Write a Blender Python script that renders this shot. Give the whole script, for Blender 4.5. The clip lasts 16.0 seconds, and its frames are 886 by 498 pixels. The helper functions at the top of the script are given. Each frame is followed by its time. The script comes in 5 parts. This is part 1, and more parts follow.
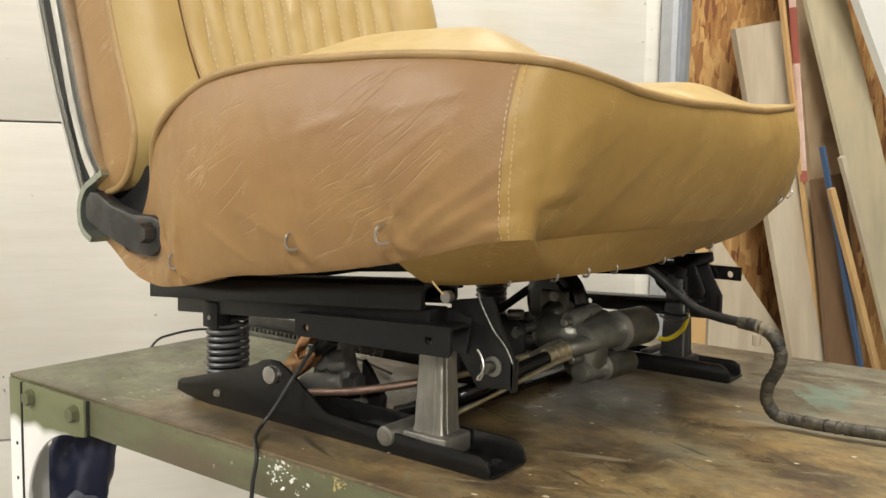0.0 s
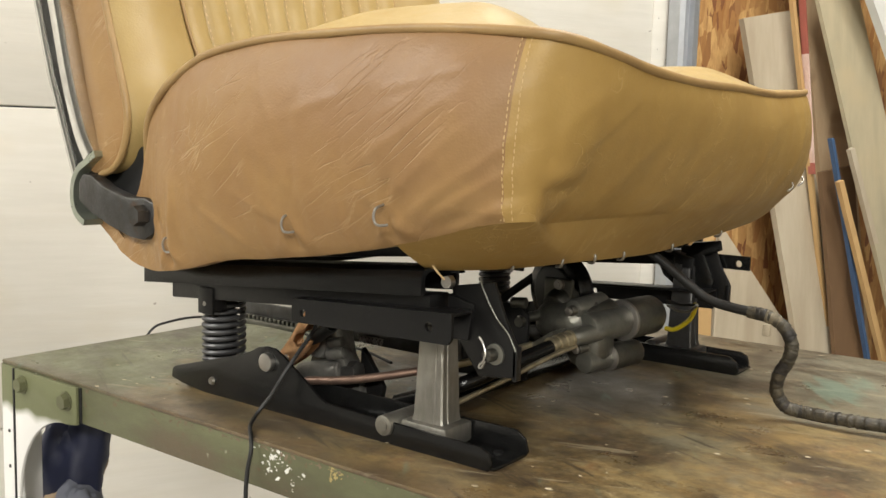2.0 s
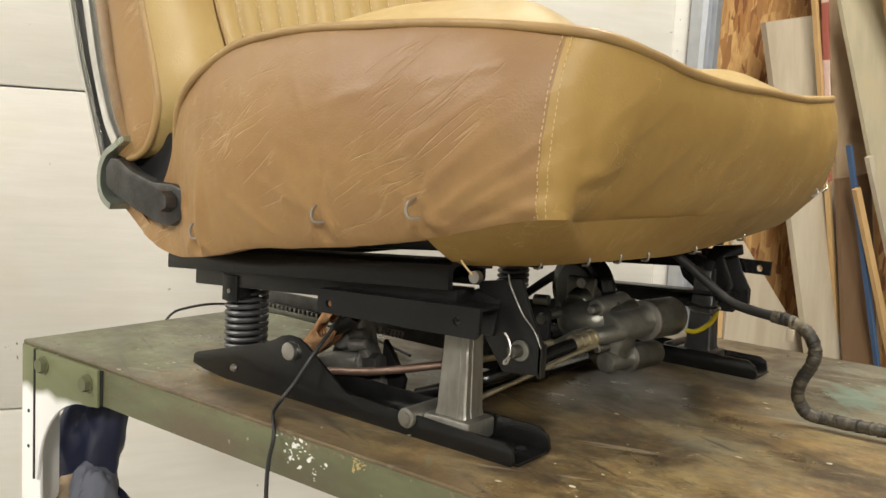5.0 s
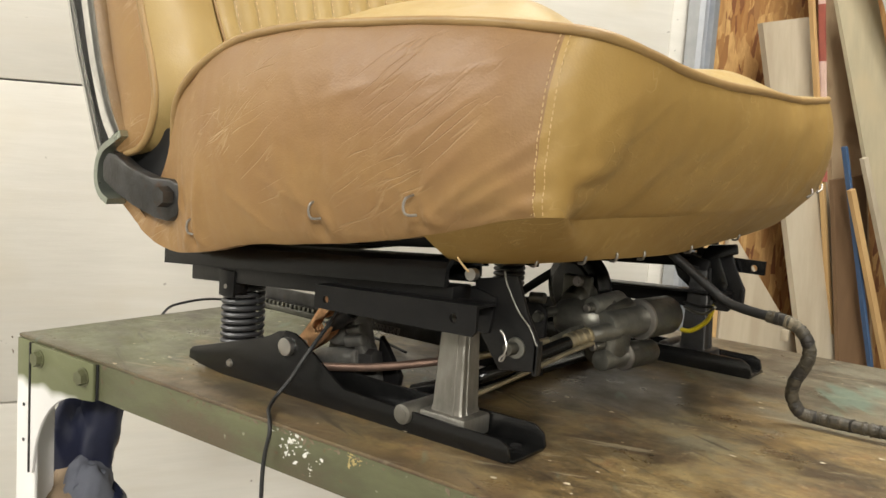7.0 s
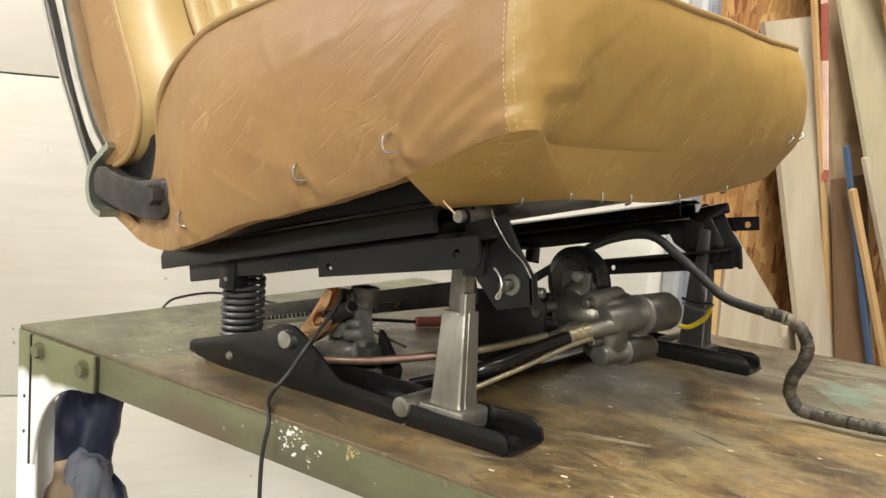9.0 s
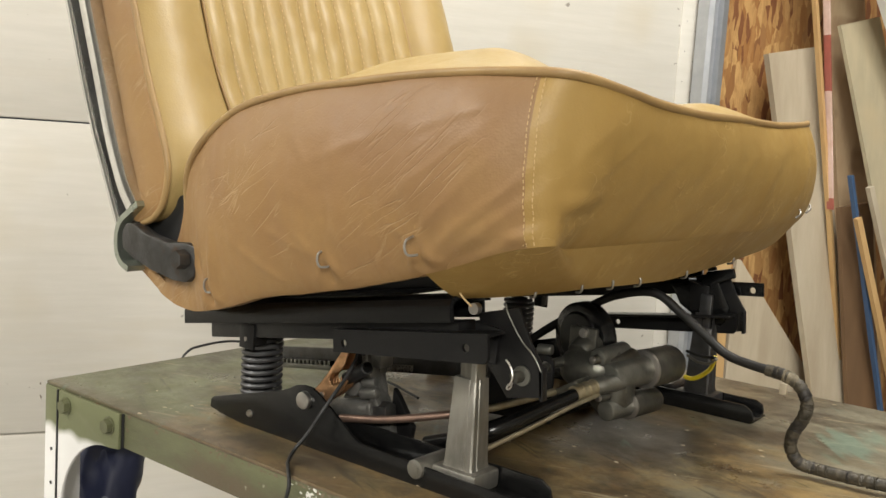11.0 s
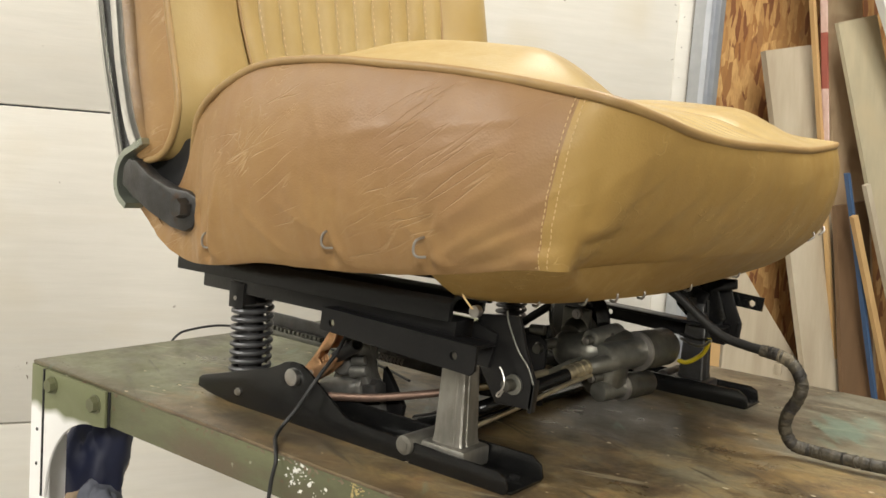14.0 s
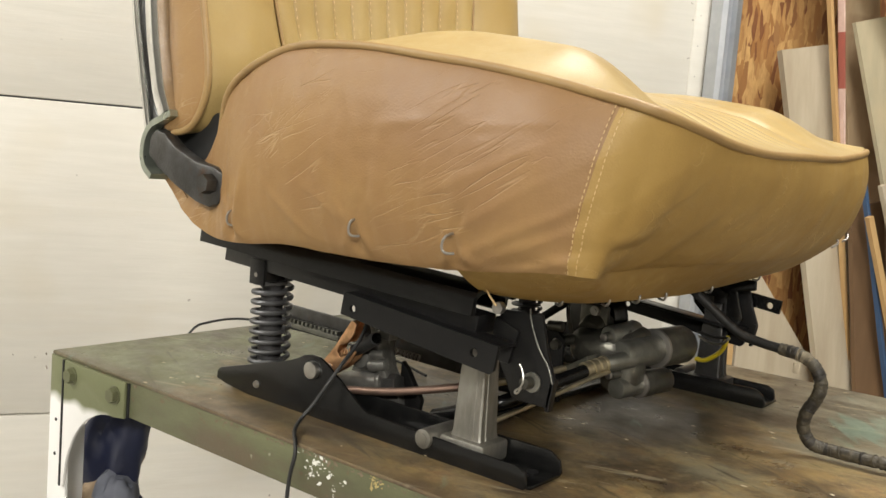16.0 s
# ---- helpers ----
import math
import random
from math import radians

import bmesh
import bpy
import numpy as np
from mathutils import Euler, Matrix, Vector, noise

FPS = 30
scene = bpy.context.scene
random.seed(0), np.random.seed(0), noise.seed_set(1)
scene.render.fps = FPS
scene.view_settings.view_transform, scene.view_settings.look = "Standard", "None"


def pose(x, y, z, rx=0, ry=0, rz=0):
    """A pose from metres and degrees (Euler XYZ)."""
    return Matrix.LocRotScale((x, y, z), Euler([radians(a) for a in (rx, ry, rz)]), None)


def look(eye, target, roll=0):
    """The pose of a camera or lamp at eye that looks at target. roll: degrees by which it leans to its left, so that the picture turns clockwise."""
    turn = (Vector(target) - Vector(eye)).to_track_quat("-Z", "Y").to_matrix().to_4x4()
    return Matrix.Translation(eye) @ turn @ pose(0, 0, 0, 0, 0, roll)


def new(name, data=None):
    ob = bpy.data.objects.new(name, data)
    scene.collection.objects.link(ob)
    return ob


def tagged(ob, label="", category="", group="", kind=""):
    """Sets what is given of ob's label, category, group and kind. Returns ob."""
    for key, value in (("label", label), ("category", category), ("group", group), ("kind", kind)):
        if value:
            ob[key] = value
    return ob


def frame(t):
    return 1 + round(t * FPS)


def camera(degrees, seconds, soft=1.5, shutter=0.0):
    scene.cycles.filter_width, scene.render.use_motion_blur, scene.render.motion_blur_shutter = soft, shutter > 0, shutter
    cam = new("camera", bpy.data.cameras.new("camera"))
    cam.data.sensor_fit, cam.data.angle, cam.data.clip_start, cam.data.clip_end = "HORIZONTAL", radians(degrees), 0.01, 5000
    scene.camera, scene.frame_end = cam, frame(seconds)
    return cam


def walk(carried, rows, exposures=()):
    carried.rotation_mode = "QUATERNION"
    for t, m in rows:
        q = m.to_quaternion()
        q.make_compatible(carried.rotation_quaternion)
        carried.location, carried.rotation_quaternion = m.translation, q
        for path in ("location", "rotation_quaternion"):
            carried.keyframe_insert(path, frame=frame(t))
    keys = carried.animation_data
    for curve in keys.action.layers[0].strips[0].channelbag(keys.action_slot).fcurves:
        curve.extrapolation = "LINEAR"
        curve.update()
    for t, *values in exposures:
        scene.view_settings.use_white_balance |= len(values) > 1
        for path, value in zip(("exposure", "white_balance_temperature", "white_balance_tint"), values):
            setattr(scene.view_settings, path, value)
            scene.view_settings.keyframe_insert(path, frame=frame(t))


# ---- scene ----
cam = camera(52.21, 16.0)
# seconds, eye x y z, yaw, pitch, roll
PATH = [
    (0, 0.8562, -0.4447, 0.2185, 36.732, -5.808, -1.190),
    (0.5, 0.8522, -0.4392, 0.2136, 36.800, -5.710, -0.971),
    (1, 0.8542, -0.4326, 0.2113, 36.857, -5.783, -1.034),
    (1.5, 0.8461, -0.4305, 0.2077, 36.988, -5.891, -1.420),
    (2, 0.8459, -0.4278, 0.2098, 37.008, -6.215, -1.547),
    (2.5, 0.8449, -0.4263, 0.2125, 37.180, -6.588, -1.734),
    (3, 0.8410, -0.4273, 0.2102, 37.268, -6.565, -1.999),
    (3.5, 0.8412, -0.4263, 0.2077, 37.404, -6.686, -2.348),
    (4, 0.8388, -0.4304, 0.2096, 37.543, -6.609, -2.777),
    (6.5, 0.8318, -0.4403, 0.2076, 37.419, -6.644, -3.757),
    (7, 0.8336, -0.4402, 0.2086, 37.346, -6.705, -3.872),
    (7.5, 0.8343, -0.4402, 0.2066, 37.334, -6.722, -3.898),
    (8, 0.8344, -0.4399, 0.2056, 37.331, -6.771, -3.982),
    (8.5, 0.8354, -0.4402, 0.2054, 37.308, -6.843, -4.132),
    (9, 0.8365, -0.4412, 0.2055, 37.485, -6.804, -4.230),
    (9.5, 0.8373, -0.4424, 0.2201, 37.477, -6.657, -4.349),
    (10, 0.8482, -0.4639, 0.2565, 37.849, -6.559, -4.166),
    (12.5, 0.8484, -0.4593, 0.2297, 37.744, -5.606, -3.343),
    (13, 0.8476, -0.4467, 0.2221, 37.797, -5.804, -3.338),
    (13.5, 0.8482, -0.4475, 0.2205, 37.848, -5.829, -3.852),
    (14, 0.8491, -0.4549, 0.2261, 37.881, -5.699, -4.143),
    (14.5, 0.8479, -0.4597, 0.2247, 37.990, -5.631, -4.404),
    (15, 0.8481, -0.4600, 0.2246, 37.994, -5.692, -4.618),
    (15.5, 0.8434, -0.4588, 0.2215, 38.481, -5.780, -4.761),
    (16, 0.8436, -0.4614, 0.2234, 38.535, -5.898, -4.672),
]
walk(cam, [(t, pose(x, y, z, 90 + p, r, w)) for t, x, y, z, w, p, r in PATH],
     exposures=[(0, -0.08), (4, -0.08), (7.0, -0.05), (9.0, 0.20), (9.5, 0.20), (10.0, -0.21), (12.5, -0.20), (13.2, -0.20), (14.2, -0.10), (16, -0.10)])

# ------------------------------------------------------------ light
world = bpy.data.worlds.new("garage_world")
scene.world = world
world.use_nodes = True
world.node_tree.nodes["Background"].inputs[0].default_value = (0.9, 0.92, 1.0, 1)
world.node_tree.nodes["Background"].inputs[1].default_value = 0.05


def lamp(name, x, y, z, w, d, watts, colour, target):
    data = bpy.data.lights.new(name, "AREA")
    data.shape, data.size, data.size_y, data.energy, data.color = "RECTANGLE", w, d, watts, colour
    ob = new(name, data)
    ob.matrix_world = look((x, y, z), target)
    return ob


CEIL = 1.65
lamp("ceiling_lamp_front", 2.6, -2.7, CEIL - 0.04, 1.2, 0.3, 160, (1.0, 0.97, 0.90), (1.1, -1.2, 0))
lamp("ceiling_lamp_back", 0.85, 0.60, CEIL - 0.04, 1.2, 0.3, 42, (1.0, 0.97, 0.91), (0.85, 0.61, 0))
lamp("ceiling_lamp_side", -0.9, -1.6, CEIL - 0.04, 1.2, 0.3, 52, (1.0, 0.97, 0.90), (-0.7, -1.1, 0))
scene.view_settings.exposure = 0.0


# ------------------------------------------------------------ materials
def material(name, colour, rough=0.5, metal=0.0, second=None, scale=20.0, amount=0.5, bump=0.0, bump_scale=200.0,
             third=None, third_scale=6.0, third_edge=(0.55, 0.7), coat=0.0, spec=0.5, stretch=(1, 1, 1), rough_var=0.1):
    """Base colour with a fine mottling into `second` and larger patches of `third`, with relief."""
    m = bpy.data.materials.new(name)
    m.use_nodes = True
    nt = m.node_tree
    N, L = nt.nodes, nt.links
    b = N["Principled BSDF"]
    b.inputs["Roughness"].default_value = rough
    b.inputs["Metallic"].default_value = metal
    b.inputs["Coat Weight"].default_value = coat
    b.inputs["Specular IOR Level"].default_value = spec
    tc = N.new("ShaderNodeTexCoord")
    mp = N.new("ShaderNodeMapping")
    mp.inputs["Scale"].default_value = stretch
    L.new(tc.outputs["Object"], mp.inputs["Vector"])
    vec = mp.outputs["Vector"]

    def noise_tex(s, detail=6.0, rgh=0.6):
        n = N.new("ShaderNodeTexNoise")
        n.inputs["Scale"].default_value, n.inputs["Detail"].default_value, n.inputs["Roughness"].default_value = s, detail, rgh
        L.new(vec, n.inputs["Vector"])
        return n.outputs["Fac"]

    def ramp(fac, lo, hi):
        r = N.new("ShaderNodeMapRange")
        r.inputs["From Min"].default_value, r.inputs["From Max"].default_value = lo, hi
        L.new(fac, r.inputs["Value"])
        return r.outputs["Result"]

    def mix(fac, a, c):
        x = N.new("ShaderNodeMix")
        x.data_type = "RGBA"
        L.new(fac, x.inputs["Factor"])
        for sock, val in ((x.inputs["A"], a), (x.inputs["B"], c)):
            if isinstance(val, tuple):
                sock.default_value = (*val, 1)
            else:
                L.new(val, sock)
        return x.outputs["Result"]

    col = colour
    f1 = noise_tex(scale)
    if second:
        a = N.new("ShaderNodeMath")
        a.operation = "MULTIPLY"
        a.inputs[1].default_value = amount
        L.new(ramp(f1, 0.35, 0.65), a.inputs[0])
        col = mix(a.outputs[0], colour, second)
    if third:
        col = mix(ramp(noise_tex(third_scale, 8.0, 0.65), *third_edge), col, third)
    if isinstance(col, tuple):
        b.inputs["Base Color"].default_value = (*col, 1)
    else:
        L.new(col, b.inputs["Base Color"])
    if rough_var:
        r = N.new("ShaderNodeMapRange")
        r.inputs["To Min"].default_value, r.inputs["To Max"].default_value = max(rough - rough_var, 0.02), min(rough + rough_var, 1)
        L.new(noise_tex(scale * 0.7), r.inputs["Value"])
        L.new(r.outputs["Result"], b.inputs["Roughness"])
    if bump:
        bp = N.new("ShaderNodeBump")
        bp.inputs["Strength"].default_value, bp.inputs["Distance"].default_value = bump, 0.001
        L.new(noise_tex(bump_scale), bp.inputs["Height"])
        L.new(bp.outputs["Normal"], b.inputs["Normal"])
    return m


THREAD = material("thread", (0.58, 0.41, 0.21), 0.8)
PIPING = material("piping_leather", (0.34, 0.22, 0.088), 0.45, 0, (0.25, 0.15, 0.06), 40, 0.6)
CHROME = material("chrome", (0.80, 0.80, 0.79), 0.12, 1.0, (0.55, 0.55, 0.54), 60, 0.5, rough_var=0.05)
ALLOY_DULL = material("dull_cast_alloy", (0.235, 0.232, 0.205), 0.36, 0.75, (0.14, 0.138, 0.12), 70, 0.7, 0.45, 380, (0.10, 0.095, 0.082), 25, (0.52, 0.74))
GLOSS_BLACK = material("black_enamel", (0.0045, 0.0045, 0.0048), 0.22, 0, (0.012, 0.012, 0.011), 80, 0.6, 0.2, 400, rough_var=0.10, spec=0.5)
SATIN_BLACK = material("satin_black", (0.0075, 0.0073, 0.0075), 0.33, 0, (0.012, 0.0115, 0.011), 60, 0.6, 0.2, 400, spec=0.32)
RUBBER = material("black_rubber", (0.018, 0.018, 0.018), 0.55)
ALLOY = material("cast_alloy", (0.37, 0.355, 0.315), 0.46, 0.85, (0.22, 0.21, 0.185), 60, 0.8, 0.5, 300, (0.13, 0.12, 0.10), 22, (0.50, 0.70), stretch=(1, 1, 0.3))
DARK_STEEL = material("dark_steel", (0.10, 0.10, 0.10), 0.45, 0.8, (0.05, 0.045, 0.04), 50, 0.7, 0.4, 300, (0.10, 0.055, 0.03), 30, (0.6, 0.75))
STEEL = material("bare_steel", (0.55, 0.53, 0.50), 0.35, 1.0, (0.40, 0.38, 0.35), 60, 0.5)
SPRING = material("spring_steel", (0.11, 0.11, 0.115), 0.42, 0.7, (0.10, 0.10, 0.10), 60, 0.5)
COPPER = material("copper_clamp", (0.86, 0.52, 0.28), 0.30, 0.85, (0.42, 0.20, 0.09), 90, 0.7, 0.4, 200)
CAST_GREY = material("grey_casting", (0.27, 0.265, 0.245), 0.36, 0.55, (0.15, 0.148, 0.135), 60, 0.7, 0.5, 300, (0.09, 0.085, 0.075), 22, (0.50, 0.70))
BENCH_GREEN = material("green_bench_paint", (0.130, 0.137, 0.070), 0.45, 0.0, (0.080, 0.078, 0.043), 22, 0.85, 0.5, 120, (0.115, 0.088, 0.052), 11, (0.52, 0.70), stretch=(0.5, 1, 1.4))
DOOR_WHITE = material("white_garage_door", (0.67, 0.64, 0.575), 0.45, 0, (0.60, 0.575, 0.51), 7, 0.6, 0.30, 20, (0.63, 0.59, 0.51), 2.5, (0.5, 0.8), stretch=(1, 1, 11))
GALV = material("galvanised_steel", (0.50, 0.52, 0.55), 0.35, 0.8, (0.40, 0.42, 0.46), 40, 0.6)
WOOD_PALE = material("pale_board", (0.50, 0.435, 0.325), 0.7, 0, (0.36, 0.29, 0.20), 18, 0.75, 0.3, 90, stretch=(1, 1, 0.15))
WOOD_PINE = material("pine_wood", (0.55, 0.36, 0.16), 0.65, 0, (0.45, 0.27, 0.11), 16, 0.7, 0.3, 90, stretch=(1, 1, 0.1))
WOOD_DARK = material("dark_plywood", (0.19, 0.11, 0.055), 0.65, 0, (0.12, 0.07, 0.035), 14, 0.7, 0.3, 90, stretch=(1, 1, 0.15))
WOOD_GREY = material("weathered_board", (0.45, 0.385, 0.255), 0.7, 0, (0.30, 0.275, 0.19), 16, 0.8, 0.3, 90, (0.40, 0.40, 0.31), 4, stretch=(1, 1, 0.15))
WHITE_TRIM = material("white_trim_paint", (0.74, 0.74, 0.70), 0.5, 0, (0.66, 0.66, 0.62), 12, 0.5)
RED = material("red_paint", (0.43, 0.12, 0.09), 0.6, 0, (0.34, 0.11, 0.08), 40, 0.7)
PINK = material("faded_tape", (0.74, 0.55, 0.48), 0.5, 0, (0.62, 0.42, 0.34), 50, 0.7)
BLUE = material("blue_edge_paint", (0.05, 0.10, 0.20), 0.5)
YELLOW = material("yellow_wire", (0.70, 0.55, 0.02), 0.4)
LOOM = material("cloth_tape_loom", (0.022, 0.019, 0.013), 0.55, 0, (0.120, 0.102, 0.070), 130, 0.7, 0.9, 260)
LOOM_FRAY = material("frayed_pale_tape", (0.26, 0.22, 0.15), 0.8, 0, (0.07, 0.058, 0.04), 140, 0.8, 0.9, 260)
NAVY = material("navy_tarp", (0.008, 0.011, 0.034), 0.5, 0, (0.016, 0.021, 0.055), 20, 0.6)
RAG = material("tan_rag", (0.30, 0.22, 0.14), 0.8, 0, (0.22, 0.16, 0.10), 20, 0.7)
GREYRAG = material("grey_rag", (0.16, 0.17, 0.21), 0.8, 0, (0.11, 0.12, 0.15), 20, 0.7)
WOOD_BROWN = material("brown_plywood", (0.50, 0.37, 0.23), 0.65, 0, (0.34, 0.22, 0.12), 16, 0.7, 0.3, 90, (0.56, 0.44, 0.28), 5, stretch=(1, 1, 0.25))
OCHRE = material("ochre_paint", (0.42, 0.33, 0.14), 0.6)
CHIP = material("bare_chip", (0.21, 0.165, 0.115), 0.6, 0, (0.12, 0.08, 0.05), 200, 0.8)
FLAKES = material("paint_flakes", (0.60, 0.52, 0.38), 0.7)
DARK_ALLOY = material("dull_dark_alloy", (0.165, 0.160, 0.135), 0.33, 0.8, (0.080, 0.078, 0.068), 60, 0.7, 0.5, 350, (0.07, 0.065, 0.06), 22, (0.52, 0.72))
STEEL_DULL = material("dull_steel", (0.40, 0.38, 0.35), 0.4, 0.9, (0.28, 0.26, 0.24), 70, 0.6)
RUBBED = material("ribbed_dark_rubber", (0.045, 0.043, 0.045), 0.5)
COPPER_SHAFT = material("coppery_shaft", (0.33, 0.215, 0.165), 0.50, 0.8, (0.17, 0.115, 0.085), 40, 0.7)
BRASSY = material("brassy_rod", (0.50, 0.44, 0.31), 0.4, 0.85, (0.24, 0.2, 0.13), 60, 0.6)
TRIM_END = material("worn_chrome_end", (0.40, 0.43, 0.37), 0.3, 0.8, (0.34, 0.38, 0.32), 60, 0.6)
LOOM_SLEEVE = material("loom_sleeve", (0.009, 0.0085, 0.008), 0.5, 0, (0.018, 0.017, 0.016), 80, 0.6, 0.4, 300)
LOOM_DARK = material("dark_cloth_tape", (0.014, 0.012, 0.010), 0.55, 0, (0.06, 0.052, 0.043), 110, 0.6, 0.6, 300)
CONCRETE = material("concrete", (0.38, 0.37, 0.35), 0.8, 0, (0.30, 0.29, 0.27), 8, 0.6, 0.4, 60)
PLASTER = material("painted_wall", (0.76, 0.75, 0.71), 0.8, 0, (0.56, 0.54, 0.5), 5, 0.5, 0.2, 60)



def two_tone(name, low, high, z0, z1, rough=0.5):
    """One colour below, another above, with a ragged soft line between."""
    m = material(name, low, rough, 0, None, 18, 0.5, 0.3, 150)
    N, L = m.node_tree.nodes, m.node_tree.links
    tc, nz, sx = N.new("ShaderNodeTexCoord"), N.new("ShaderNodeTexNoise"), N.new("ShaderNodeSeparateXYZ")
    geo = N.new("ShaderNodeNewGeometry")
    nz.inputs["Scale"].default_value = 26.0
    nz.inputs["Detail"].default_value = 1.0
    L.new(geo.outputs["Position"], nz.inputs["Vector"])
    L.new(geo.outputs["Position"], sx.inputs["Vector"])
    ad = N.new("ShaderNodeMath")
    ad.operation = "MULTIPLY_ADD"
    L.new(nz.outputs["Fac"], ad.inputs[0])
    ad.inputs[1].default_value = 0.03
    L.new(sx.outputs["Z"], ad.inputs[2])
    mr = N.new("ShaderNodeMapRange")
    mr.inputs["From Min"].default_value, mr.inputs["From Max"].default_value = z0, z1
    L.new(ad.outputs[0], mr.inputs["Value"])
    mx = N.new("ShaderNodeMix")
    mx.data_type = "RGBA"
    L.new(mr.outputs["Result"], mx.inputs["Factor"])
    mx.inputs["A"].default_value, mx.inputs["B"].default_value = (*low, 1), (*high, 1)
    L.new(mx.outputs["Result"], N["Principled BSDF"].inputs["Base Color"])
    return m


LEG_PAINT = two_tone("leg_paint_white_below_green", (0.80, 0.79, 0.77), (0.155, 0.165, 0.085), -0.036, -0.026)



def nodes_of(m):
    return m.node_tree.nodes, m.node_tree.links


def blend(N, L, fac, a, b):
    x = N.new("ShaderNodeMix")
    x.data_type = "RGBA"
    for sock, val in ((x.inputs["Factor"], fac), (x.inputs["A"], a), (x.inputs["B"], b)):
        if isinstance(val, tuple):
            sock.default_value = (*val, 1)
        elif isinstance(val, float):
            sock.default_value = val
        else:
            L.new(val, sock)
    return x.outputs["Result"]


def math_node(N, L, op, a, b):
    x = N.new("ShaderNodeMath")
    x.operation = op
    for sock, val in zip(x.inputs, (a, b)):
        if isinstance(val, float):
            sock.default_value = val
        else:
            L.new(val, sock)
    return x.outputs[0]


def remap(N, L, v, lo, hi, to0=0.0, to1=1.0):
    r = N.new("ShaderNodeMapRange")
    for key, val in zip(("From Min", "From Max", "To Min", "To Max"), (lo, hi, to0, to1)):
        r.inputs[key].default_value = val
    L.new(v, r.inputs["Value"])
    return r.outputs["Result"]


def field(N, L, vec, scale, detail=5.0, rough=0.6, stretch=None, turn=0.0):
    n = N.new("ShaderNodeTexNoise")
    n.inputs["Scale"].default_value, n.inputs["Detail"].default_value, n.inputs["Roughness"].default_value = scale, detail, rough
    if stretch:
        mp = N.new("ShaderNodeMapping")
        mp.vector_type = "TEXTURE"
        mp.inputs["Scale"].default_value = tuple(1 / q for q in stretch)
        mp.inputs["Rotation"].default_value = (0, turn, 0) if stretch[1] == 1 else (0, 0, turn)
        L.new(vec, mp.inputs["Vector"])
        vec = mp.outputs["Vector"]
    L.new(vec, n.inputs["Vector"])
    return n.outputs["Fac"]


